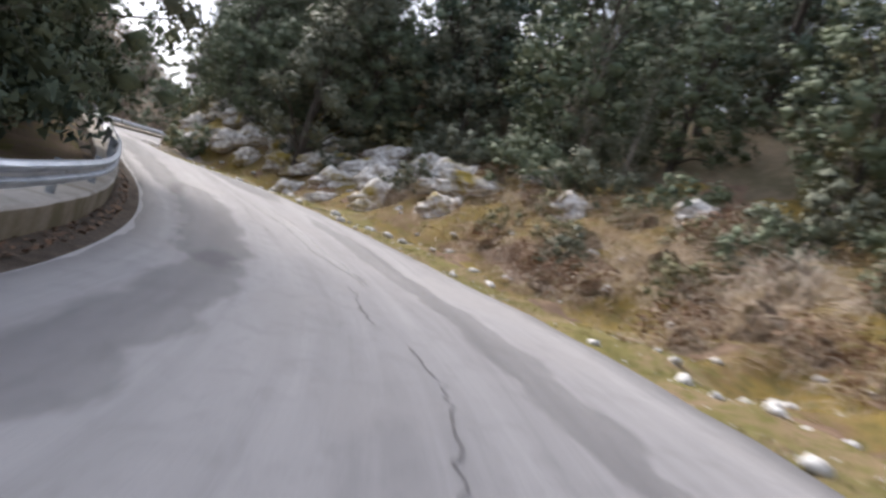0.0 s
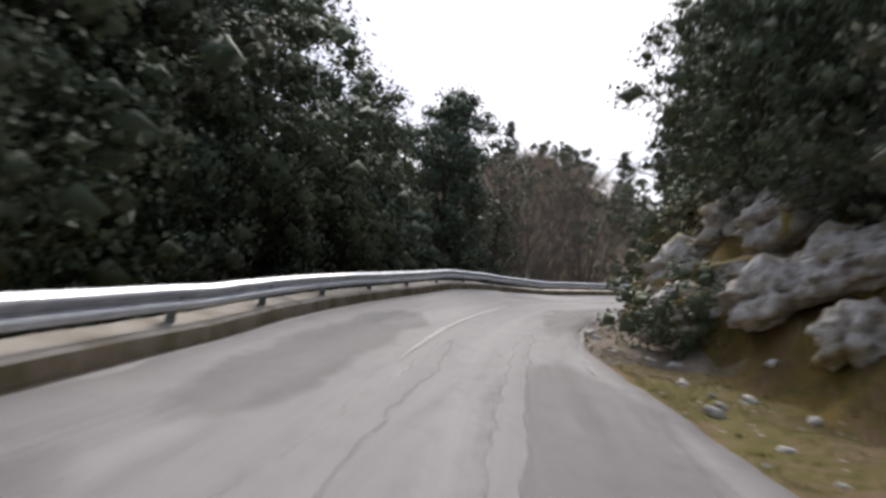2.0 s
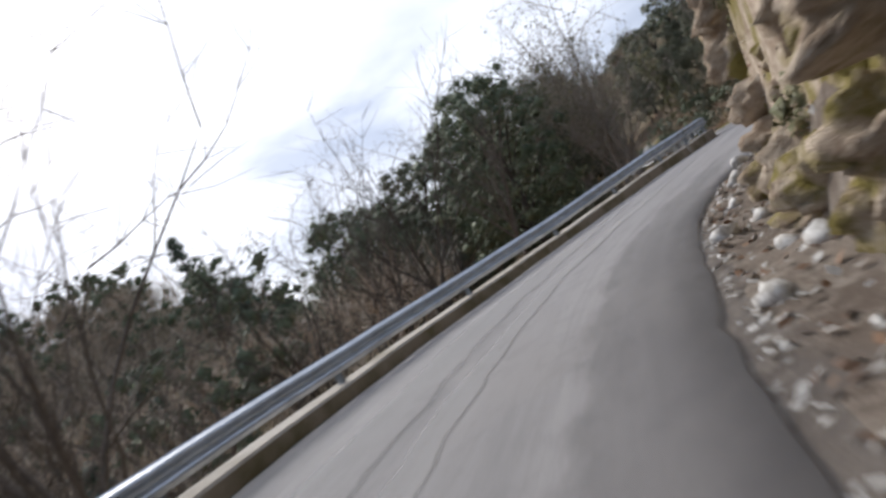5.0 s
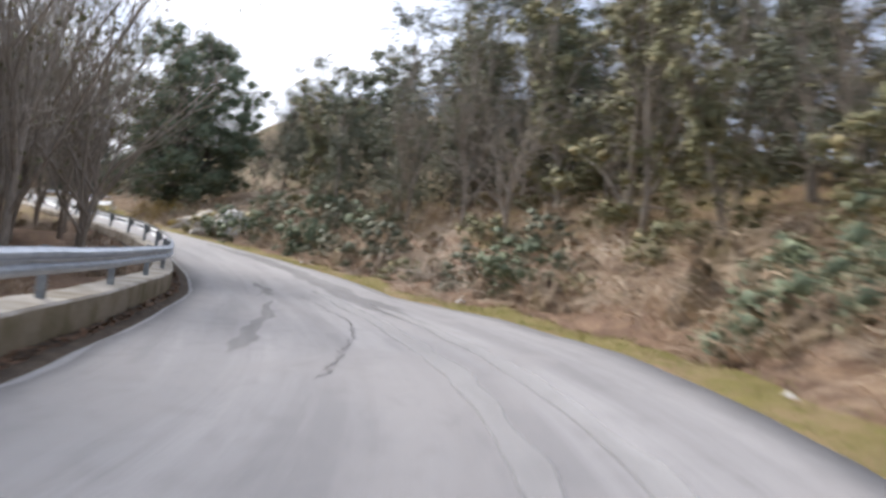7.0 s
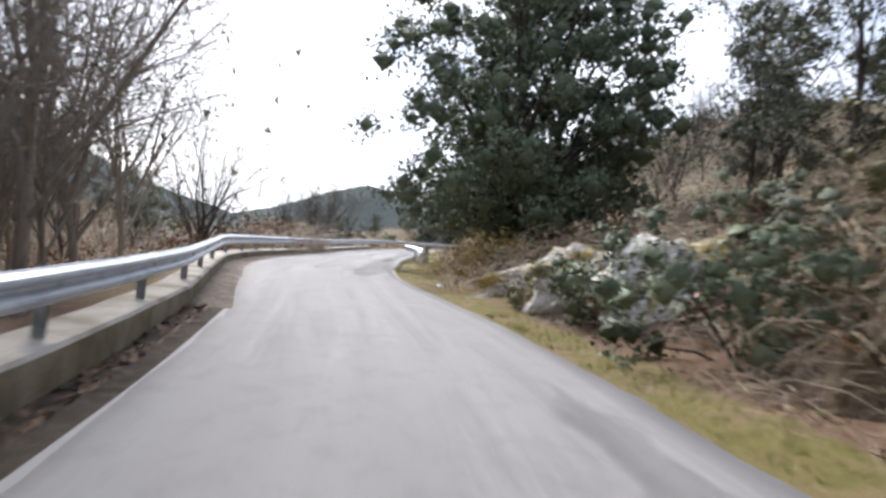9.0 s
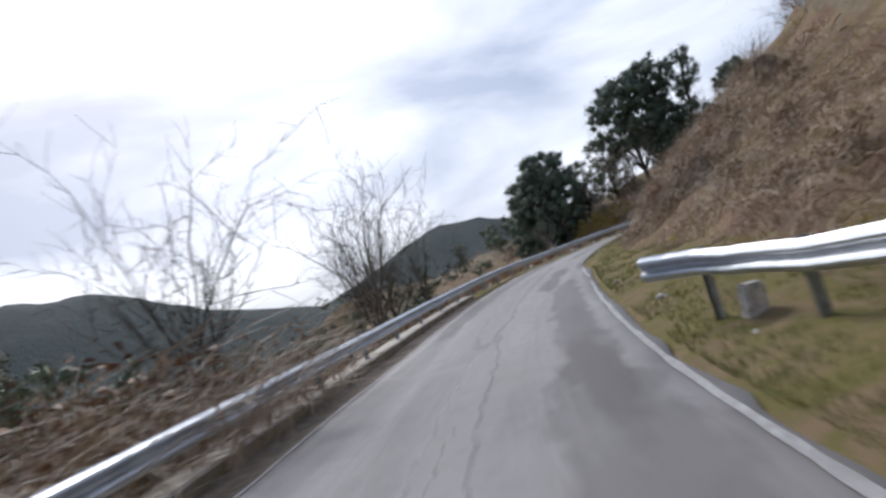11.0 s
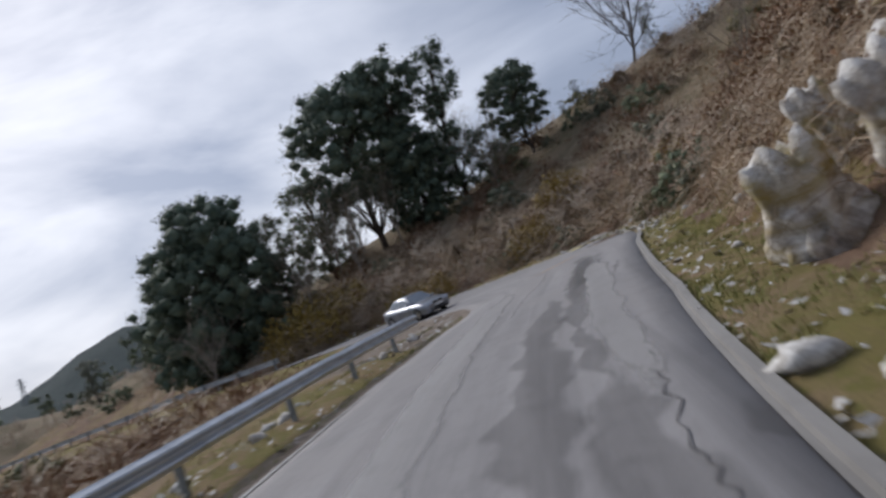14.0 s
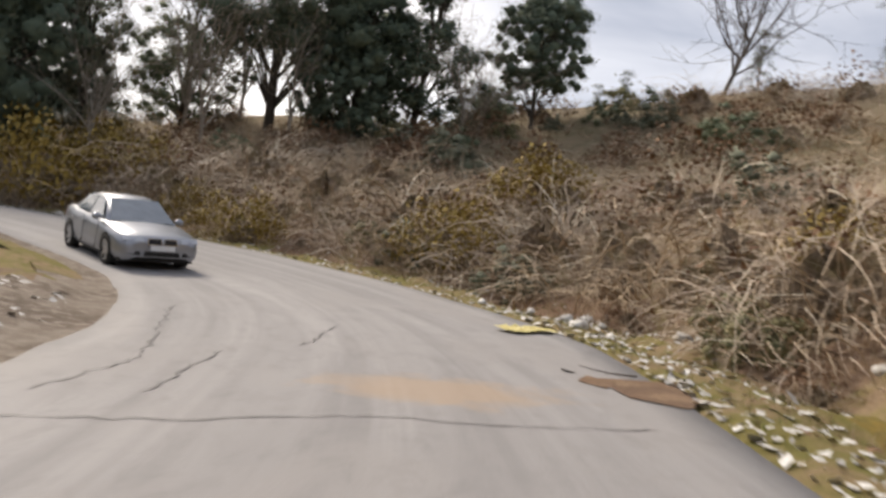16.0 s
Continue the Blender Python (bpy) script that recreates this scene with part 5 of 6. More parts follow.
# the old painted edge lines
for s0, s1 in ((158, 170), (172, 196), (197, 204), (205.5, 215), (216, 226)):
    road_patch("edge_line", M["paint"], s0, s1, (float(RIGHT(s0)) - 0.14, float(RIGHT(s1)) - 0.14), (float(RIGHT(s0)) - 0.06, float(RIGHT(s1)) - 0.06), 0.012, 0.03, s0)
for s0, s1 in ((180, 190), (190, 207), (208, 224), (225, 238)):
    road_patch("edge_line", M["paint"], s0, s1, (-float(LEFT(s0)) + 0.05, -float(LEFT(s1)) + 0.05), (-float(LEFT(s0)) + 0.11, -float(LEFT(s1)) + 0.11), 0.012, 0.03, s0)
for c in (((3.5, 0.5), (4.6, 0.58), (6.5, 0.66), (8.2, 0.5)), ((9, 0.2), (11, 0.1)), ((18.4, -0.05), (20, -0.15), (21.5, -0.2), (22.2, -0.5)), ((11, 0.2), (12.2, 0.1)), ((13.5, -1.3), (14.5, -1.9), (15.5, -1.6)), ((17, -0.6), (19, -0.9), (22, -0.7), (24.5, -1.0)), ((19, 0.5), (22, 0.1), (26, -0.2)),
          ((25, -0.6), (28, -0.5), (31, -0.7)), ((27, 0.2), (30, 0.1)), ((29, -2.0), (31.5, -1.2)), ((113, -0.6), (116.5, 0.1), (119, 0.4), (121, 0.3)), ((121.5, 0.3), (125, 0.2)), ((124, -0.9), (127, -0.3), (131, -0.2)),
          ((169, 0.4), (171, 0.5), (173, 0.3)), ((176, -1.2), (181, -1.1)), ((204.4, 0.5), (205.5, 0.35), (206.3, 0.0), (207.4, 0.15), (208.2, -0.1)), ((205.2, -0.3), (206.5, -0.1), (207.0, 0.1)), ((205.6, 0.4), (206.6, 0.55), (207.6, 0.45)), ((212, -0.5), (214, -0.2)),
          ((210, -2.4), (213, -2.5)), ((214, -2.2), (217, -2.3)), ((228, 0.6), (232, 0.9)), ((240.5, -0.95), (243, -0.92), (246, -0.78), (249, -0.6), (252, -0.5)), ((246, -2.2), (250, -2.4)), ((254.6, -3.2), (254.9, -1.6), (255.5, -0.1), (255.4, 1.2), (255.6, 2.4)), ((262.5, -2.5), (260, -2.6), (257.5, -2.4), (255.6, -2.8)), ((258.2, -1.7), (256.6, -1.9), (255.8, -2.0)),
          ((240, 1.2), (243, 1.5)), ((259, -0.8), (261, -0.2))):
    crack(c)

for c in (((214.5, -2.45), (216, -2.7), (217.6, -2.9), (219.5, -2.7)), ((220.5, -2.85), (222, -3.0), (223.5, -2.9))):
    crack(c, 0.10)

# pale concrete gutter along the inner curve of the hillside
def gutter_level(s, d, x, y):
    g = d - RIGHT(s)
    return float(road_z(s, d)) + 0.012 + (0.05 if g > 0.035 else 0.0) + 0.012 * fbm(s, g * 4, 3.0)


gutter = new("gutter", loft("gutter", np.arange(221, 250, 0.5), lambda s: [RIGHT(s) - 0.02, RIGHT(s) + 0.01, RIGHT(s) + 0.03, RIGHT(s) + 0.04, RIGHT(s) + 0.11, RIGHT(s) + 0.13], gutter_level, M["kerb"], None, False))
tagged(gutter, "weathered pale concrete gutter strip at the road edge", "gutter", kind="structure")


# ---- rocks ----
def rock_mesh(name, sx, sy, sz, mat, seed, sub=3, rough_=0.35):
    bm = bmesh.new()
    bmesh.ops.create_icosphere(bm, subdivisions=sub, radius=1.0)
    for v in bm.verts:
        n = v.co.normalized()
        k = 1 + rough_ * noise.fractal(n * 1.3 + Vector((seed, 0, 0)), 0.8, 2.1, 5)
        k += 0.16 * (0.35 - abs(noise.noise(n * 4.2 + Vector((0, seed, 0)))))
        step = 0.12 * (noise.cell(Vector((seed, 0, n.z * 5))) - 0.5)
        v.co = Vector((n.x * sx * (k + step), n.y * sy * (k + step), n.z * sz * k))
    me = bpy.data.meshes.new(name)
    bm.to_mesh(me)
    bm.free()
    me.polygons.foreach_set("use_smooth", [True] * len(me.polygons))
    me.materials.append(mat)
    return me


OUTCROPS = [rock_mesh("limestone_outcrop", 1.5, 1.0, 0.75, M["rock"], 1.0, 4, 0.55), rock_mesh("limestone_outcrop", 1.1, 0.9, 0.8, M["rock"], 4.0, 4, 0.6), rock_mesh("limestone_outcrop", 1.9, 0.8, 0.55, M["rock"], 8.0, 4, 0.6), rock_mesh("limestone_outcrop", 0.75, 0.7, 1.45, M["rock"], 12.0, 4, 0.5)]


def outcrop(s, e, k, v, turn_=0.0, label="pale grey limestone outcrop with moss on the bank", lift=0.0):
    x, y = beside(s, e)
    p, n = ref(float(s))
    ob = new("limestone_outcrop", OUTCROPS[v])
    ob.location = (x, y, stand(x, y) + 0.05 * k + lift)
    ob.rotation_euler = (rng.normal() * 0.12, -0.35 + rng.normal() * 0.1, math.atan2(-n[0], n[1]) + turn_ + math.pi / 2)
    ob.scale = (k, k, k)
    return tagged(ob, label, "rock", group="rocks on the bank")


for s, e, k, v in ((30, 4.4, 0.9, 0), (33, 5.6, 1.0, 1), (36, 4.6, 0.8, 0), (37, 6.6, 1.1, 2), (28, 6.8, 0.9, 2), (31, 7.6, 1.0, 0), (34, 8.4, 0.9, 1), (40, 5.4, 0.9, 2), (42, 6.8, 1.0, 0), (44, 5.0, 0.8, 1), (26, 8.6, 0.8, 1),
                   (46, 6.2, 1.0, 2), (47, 4.4, 0.7, 0), (23, 7.4, 0.7, 0), (39, 8.2, 0.9, 2), (20, 9.0, 0.7, 1), (50, 5.0, 1.0, 0), (49, 3.6, 0.8, 2), (52, 3.8, 0.9, 1), (29, 3.4, 0.5, 1), (38, 3.2, 0.6, 0), (33.5, 3.2, 0.45, 2), (26, 4.6, 0.6, 0), (44, 3.2, 0.6, 1), (46.5, 3.0, 0.7, 0), (48.5, 2.6, 0.7, 2), (50.5, 2.4, 0.8, 1), (45.5, 4.4, 0.8, 2), (49.5, 4.2, 0.8, 0), (52.5, 2.6, 0.8, 0), (42, 4.2, 0.7, 1)):
    outcrop(s, e, k, v)
CLIFFS = [rock_mesh("cliff_rock", 1.2, 0.8, 0.9, M["cliff"], 31.0 + 3 * i, 4, 0.55) for i in range(4)]
for s in np.arange(53, 95, 1.15):
    for lift in (0.2, 0.8, 1.4, 2.0, 2.6):
        es = np.arange(float(VERGE(s)) - 0.2, 6.0, 0.15)
        zs = np.array([stand(*beside(s, e)) for e in es])
        hit = np.nonzero(zs > float(road_z(s, RIGHT(s))) + lift)[0]
        if len(hit) == 0 or rng.uniform() < 0.2:
            continue
        x, y = beside(s + rng.uniform(-0.4, 0.4), es[hit[0]] + 0.25 + rng.uniform(-0.1, 0.2))
        if rng.uniform() < 0.22:
            plant("bush", x, y, rng.uniform(0.4, 0.75), 0, zs[hit[0]] - 0.2)
            continue
        ob = new("cliff_rock", CLIFFS[int(rng.integers(4))])
        k = rng.uniform(0.3, 0.6)
        p, n = ref(float(s))
        ob.location, ob.scale = (x, y, zs[hit[0]] - 0.15), (k, k, k * rng.uniform(0.8, 1.25))
        ob.rotation_euler = (rng.normal() * 0.2, rng.normal() * 0.2, math.atan2(-n[0], n[1]) + math.pi / 2 + rng.uniform(-0.5, 0.5) + 3.14 * int(rng.integers(2)))
        tagged(ob, "brown broken limestone block in the mossy roadside cliff", "rock", group="rocks of the cliff")
for s, e, k, v in ((219, 2.4, 0.4, 0), (224, 1.8, 0.5, 1), (233.6, 1.7, 0.75, 3), (231.8, 2.4, 0.55, 3), (235.2, 2.5, 0.5, 3), (234, 3.4, 0.6, 0), (236, 5.0, 0.7, 0), (240, 6.0, 0.8, 1), (150, 2.6, 0.9, 0), (153, 2.4, 1.0, 1), (156, 2.2, 0.8, 2)):
    outcrop(s, e, k, v, lift=0.15)

# loose stones, each a thing, along the verges
STONES = [rock_mesh("roadside_stone", 0.16, 0.11, 0.08, M["stone"], 20 + i, 2, 0.5) for i in range(3)]
for _ in range(270):
    u = rng.uniform(-0.42, 1.0)
    s, e, right = (rng.uniform(8, 50), rng.uniform(2.5, 8.5), True) if u < 0 else (rng.uniform(2, 62), abs(rng.normal() * 1.0) + 0.15, True) if u < 0.38 else ((rng.uniform(62, 94), rng.uniform(0.15, 1.0), True) if u < 0.5 else ((rng.uniform(206, 250), rng.uniform(0.0, 1.6), False) if u < 0.68 else ((rng.uniform(226, 282), abs(rng.normal() * 1.3) + 0.3, True) if u < 0.94 else (rng.uniform(100, 200), rng.uniform(0.3, 1.2), True))))
    x, y = beside(s, e, right)
    ob = new("roadside_stone", STONES[int(rng.integers(3))])
    k = rng.uniform(0.4, 1.5)
    ob.location, ob.scale, ob.rotation_euler = (x, y, stand(x, y) + 0.01), (k, k, k), (0, 0, rng.uniform(0, 6.28))
    tagged(ob, "small pale limestone lying on the roadside bank", "stone", group="loose stones")

# ---- grass, dry stalks and fallen leaves too small to count ----
def blades(name, label, spans, count, h, mat, w=0.008):
    verts, faces = [], []
    for s0, s1, e0, e1, right, share in spans:
        for _ in range(int(count * share)):
            s, e = rng.uniform(s0, s1), e0 + (e1 - e0) * rng.uniform() ** 1.3
            if fbm(s * 0.4, e * 1.1, 6.0) < -0.18:
                continue
            x, y = beside(s, e, right)
            d_ = float(RIGHT(s)) + e if right else -float(LEFT(s)) - BACK - e
            z = (right_level if right else left_level)(s, d_, x, y) - 0.01
            a, l = rng.uniform(0, 6.283), h * rng.uniform(0.4, 1.4)
            tip = (x + math.cos(a) * l * rng.uniform(0.2, 0.9), y + math.sin(a) * l * rng.uniform(0.2, 0.9), z + l)
            b = len(verts)
            ww = w * rng.uniform(0.6, 1.5)
            verts += [(x - math.sin(a) * ww, y + math.cos(a) * ww, z), (x + math.sin(a) * ww, y - math.cos(a) * ww, z), tip]
            faces.append((b, b + 1, b + 2))
    return tagged(new(name, mesh_of(name, verts, faces, mat)), label, "grass", kind="stuff")


blades("verge_grass", "short yellow-green winter grass on the verges", ((-4, 54, 0.1, 2.6, True, 0.34), (100, 152, 0.1, 1.2, True, 0.12), (166, 248, 0.12, 3.0, True, 0.8), (226, 282, 0.3, 3.2, True, 0.2), (206, 252, -1.0, 2.0, False, 0.25)), 62000, 0.075, M["grass_blade"], 0.007)
blades("dry_stalks", "dry straw stalks on the banks", ((-4, 54, 2.0, 9.0, True, 0.3), (98, 160, 1.2, 9.0, True, 0.2), (160, 246, 3.5, 11.0, True, 0.2), (246, 290, 1.6, 12.0, True, 0.2), (150, 252, 0.6, 6.0, False, 0.1)), 30000, 0.28, M["straw"], 0.007)


def litter(name, label, spans, count, mat, size):
    verts, faces = [], []
    for s0, s1, e0, e1, right, share in spans:
        for _ in range(int(count * share)):
            s, e = rng.uniform(s0, s1), e0 + (e1 - e0) * rng.uniform() ** 1.5
            x, y = beside(s, e, right)
            d_ = float(RIGHT(s)) + e if right else -float(LEFT(s)) - BACK - e
            z = ((right_level if right else (left_level if e > 0 else shoulder_level))(s, d_, x, y)) + 0.012
            a, k = rng.uniform(0, 6.283), size * rng.uniform(0.5, 1.4)
            u, v = Vector((math.cos(a), math.sin(a), rng.normal() * 0.3)) * k, Vector((-math.sin(a), math.cos(a), rng.normal() * 0.3)) * k * 0.6
            b, c = len(verts), Vector((x, y, z))
            verts += [c - u, c + v, c + u, c - v]
            faces.append((b, b + 1, b + 2, b + 3))
    return tagged(new(name, mesh_of(name, verts, faces, mat)), label, "leaves", kind="stuff")


litter("fallen_leaves", "brown fallen leaves along gutter and bank", ((-10, 98, -0.85, -0.5, False, 0.22), (104, 150, -0.85, -0.5, False, 0.14), (98, 150, 0.9, 6.0, True, 0.34), (54, 95, 0.2, 1.6, True, 0.1), (0, 54, 2.0, 8.0, True, 0.1), (246, 285, 0.8, 5.0, True, 0.1)), 15000, M["leaf_rust"], 0.045)
litter("pale_chippings", "pale stone chips and litter scattered on the verges", ((0, 62, 0.0, 2.6, True, 0.3), (54, 96, 0.05, 1.6, True, 0.9), (206, 250, -0.9, 2.4, False, 0.3), (208, 284, 0.1, 2.6, True, 0.6)), 2600, M["stone"], 0.05)

litter("verge_litter", "white scraps and pale stones littering the verge", ((247, 286, 0.1, 2.8, True, 1.0), (252, 264, 0.1, 2.4, True, 0.35), (220, 247, 0.3, 3.0, True, 0.3), (214, 246, -0.8, 1.6, False, 0.2), (245, 264, -0.6, 4.0, False, 0.25)), 1100, M["stone"], 0.08)

road_patch("mud_stain", M["leaf_litter"], 256.6, 258.2, (2.75, 2.5), (3.45, 3.5), 0.014, 0.3, 7.0, "wet brown mud washed onto the asphalt edge")
road_patch("mud_stain", M["leaf_litter"], 257.4, 258.1, (2.3, 2.3), (2.75, 2.8), 0.013, 0.2, 3.0, "wet brown mud washed onto the asphalt edge")

# ---- short rail across the field entrance, on its own posts ----
side_rail = thing("guard_rail", "short dented galvanised guard rail turning off beside the verge", "guard rail", group="roadside guard rails")
SIDE = catmull([(-32.12, 174.95), (-31.5, 174.6), (-30.95, 173.8), (-30.3, 172.0), (-29.7, 169.8), (-29.2, 167.6)], 0.3)
s_n = np.gradient(SIDE, axis=0)
s_n = np.stack([s_n[:, 1], -s_n[:, 0]], 1) / np.linalg.norm(s_n, axis=1)[:, None]
SIDE_Z = np.interp(np.arange(len(SIDE)), [0, 4, 9, len(SIDE) - 1], [8.54, 8.38, 8.30, 8.32])
for a, b in ((0, 12), (11, len(SIDE))):
    part("beam", beam_mesh(SIDE[a:b], s_n[a:b], SIDE_Z[a:b]), side_rail)
for i in (2, 8, 15, 22):
    i = min(i, len(SIDE) - 1)
    po = part("post", POST, side_rail)
    q = SIDE[i] - s_n[i] * 0.12
    po.location = (q[0], q[1], SIDE_Z[i] - 0.39)
    po.rotation_euler = (0, 0, math.atan2(s_n[i][1], s_n[i][0]) - math.pi / 2)
bm = bmesh.new()
bmesh.ops.create_cube(bm, size=1.0)
for v in bm.verts:
    v.co = Vector((v.co.x * 0.26, v.co.y * 0.2, v.co.z * 0.5))
bmesh.ops.bevel(bm, geom=bm.edges[:], offset=0.03, segments=2, affect="EDGES")
block_me = bpy.data.meshes.new("marker_block")
bm.to_mesh(block_me)
block_me.materials.append(M["stone"])
for x, y, r in ((-31.05, 174.35, 0.6), (-30.2, 176.4, 1.1)):
    ob = new("marker_block", block_me)
    ob.location, ob.rotation_euler = (x, y, stand(x, y) + 0.12), (0.1, 0.05, r)
    tagged(ob, "white painted concrete block lying in the grass", "block")

# ---- things at the bend ----
t = Mat("yellow_plastic", 0.5, 0, 0.4)
M["yellow_bag"] = t.color(t.ramp(t.noise(t.world_vec(), 14, 3), (0.35, (0.45, 0.36, 0.10)), (0.65, (0.68, 0.60, 0.28)))).m
verts = []
for i in range(13):
    for j in range(9):
        u, v = i / 12 - 0.5, j / 8 - 0.5
        k = 1 - 0.25 * abs(v) + 0.18 * fbm(u * 3, v * 3, 4.0)
        verts.append((u * 1.1 * k, v * 0.62 * k, 0.05 + 0.09 * fbm(u * 5, v * 5, 1.0) * (1 - 1.6 * abs(u)) + 0.035))
bag = new("plastic_bag", mesh_of("plastic_bag", verts, grid_faces(13, 9), M["yellow_bag"], True))
bp = on_road(261.5, 3.1)
bag.location, bag.rotation_euler = (bp.x, bp.y, bp.z - 0.03), (0, -0.1, 0.5)
tagged(bag, "crumpled pale yellow plastic sack lying on the asphalt edge", "litter")
tv, tf_ = tubes([(bend((0, 0, 0), (1, 0.06, 0), 2.7, 8, 0.10, 0.0), [0.012, 0.018, 0.024, 0.026, 0.028, 0.03, 0.034, 0.036, 0.03], 6), (bend((0.9, 0.05, 0.02), (-0.8, 0.4, 0.1), 0.8, 4, 0.1, 0.0), [0.014, 0.012, 0.01, 0.007, 0.004], 5), (bend((1.6, 0.1, 0.02), (-0.6, -0.5, 0.15), 0.7, 4, 0.1, 0.0), [0.014, 0.012, 0.01, 0.007, 0.004], 5)])
branch = new("fallen_branch", mesh_of("fallen_branch", tv, tf_, M["bark"], True))
bp, bq = on_road(258.3, 2.3), on_road(257.9, 3.6)
branch.location, branch.rotation_euler = (bp.x, bp.y, bp.z + 0.035), (0, -math.atan2(bq.z - bp.z, 1.3) * 0.8, math.atan2(bq.y - bp.y, bq.x - bp.x))
tagged(branch, "dark fallen branch lying over the road edge", "branch")


# ---- the saloon car ----
t = Mat("silver_car_paint", 0.28, 0.55, 0.5)
n = t.noise(t.vec("Object"), 2.0, 4)
M["car_paint"] = t.color(t.ramp(n, (0.3, (0.27, 0.285, 0.315)), (0.7, (0.33, 0.345, 0.375)))).m
t = Mat("car_glass", 0.06, 0.0, 0.9)
t.b.inputs["IOR"].default_value = 1.9
# blue-grey base colour carries part of the sky's reflection in the panes
M["car_glass"] = t.color(t.ramp(t.noise(t.vec("Object"), 3.0, 3), (0.3, (0.10, 0.12, 0.14)), (0.7, (0.14, 0.165, 0.19)))).m
t = Mat("black_trim", 0.5)
M["black"] = t.color(t.ramp(t.noise(t.vec("Object"), 20, 3), (0.3, (0.012, 0.012, 0.013)), (0.7, (0.025, 0.025, 0.026)))).m
t = Mat("tyre_rubber", 0.85)
M["tyre"] = t.color(t.ramp(t.noise(t.vec("Object"), 30, 3), (0.3, (0.018, 0.018, 0.018)), (0.7, (0.04, 0.038, 0.036)))).m
t = Mat("alloy", 0.3, 0.9)
M["alloy"] = t.color((0.5, 0.51, 0.53)).m
t = Mat("chrome", 0.12, 1.0)
M["chrome"] = t.color((0.75, 0.76, 0.78)).m
t = Mat("headlight_glass", 0.1, 0.2, 0.8)
M["lamp_glass"] = t.color((0.55, 0.57, 0.6)).m
t = Mat("red_lens", 0.2, 0.0, 0.6)
M["red_lens"] = t.color((0.3, 0.02, 0.02)).m
t = Mat("plate_white", 0.5)
M["plate"] = t.color((0.72, 0.73, 0.74)).m


def shell(sections, mat, name, smooth=True, cap=True):
    k = len(sections[0])
    verts = [v for sec in sections for v in sec]
    faces = grid_faces(len(sections), k)
    if cap:
        faces += [tuple(range(k)), tuple((len(sections) - 1) * k + i for i in range(k))[::-1]]
    me = mesh_of(name, verts, faces, mat, smooth)
    bm = bmesh.new()
    bm.from_mesh(me)
    bmesh.ops.recalc_face_normals(bm, faces=bm.faces)
    bm.to_mesh(me)
    bm.free()
    return me


def slab(name, corners, depth, mat):
    """A thin solid panel from four corners, pushed back by depth along its normal."""
    c = [Vector(p) for p in corners]
    n = (c[1] - c[0]).cross(c[3] - c[0]).normalized() * depth
    verts = c + [p - n for p in c]
    return mesh_of(name, verts, [(0, 1, 2, 3), (7, 6, 5, 4), (0, 4, 5, 1), (1, 5, 6, 2), (2, 6, 7, 3), (3, 7, 4, 0)], mat)


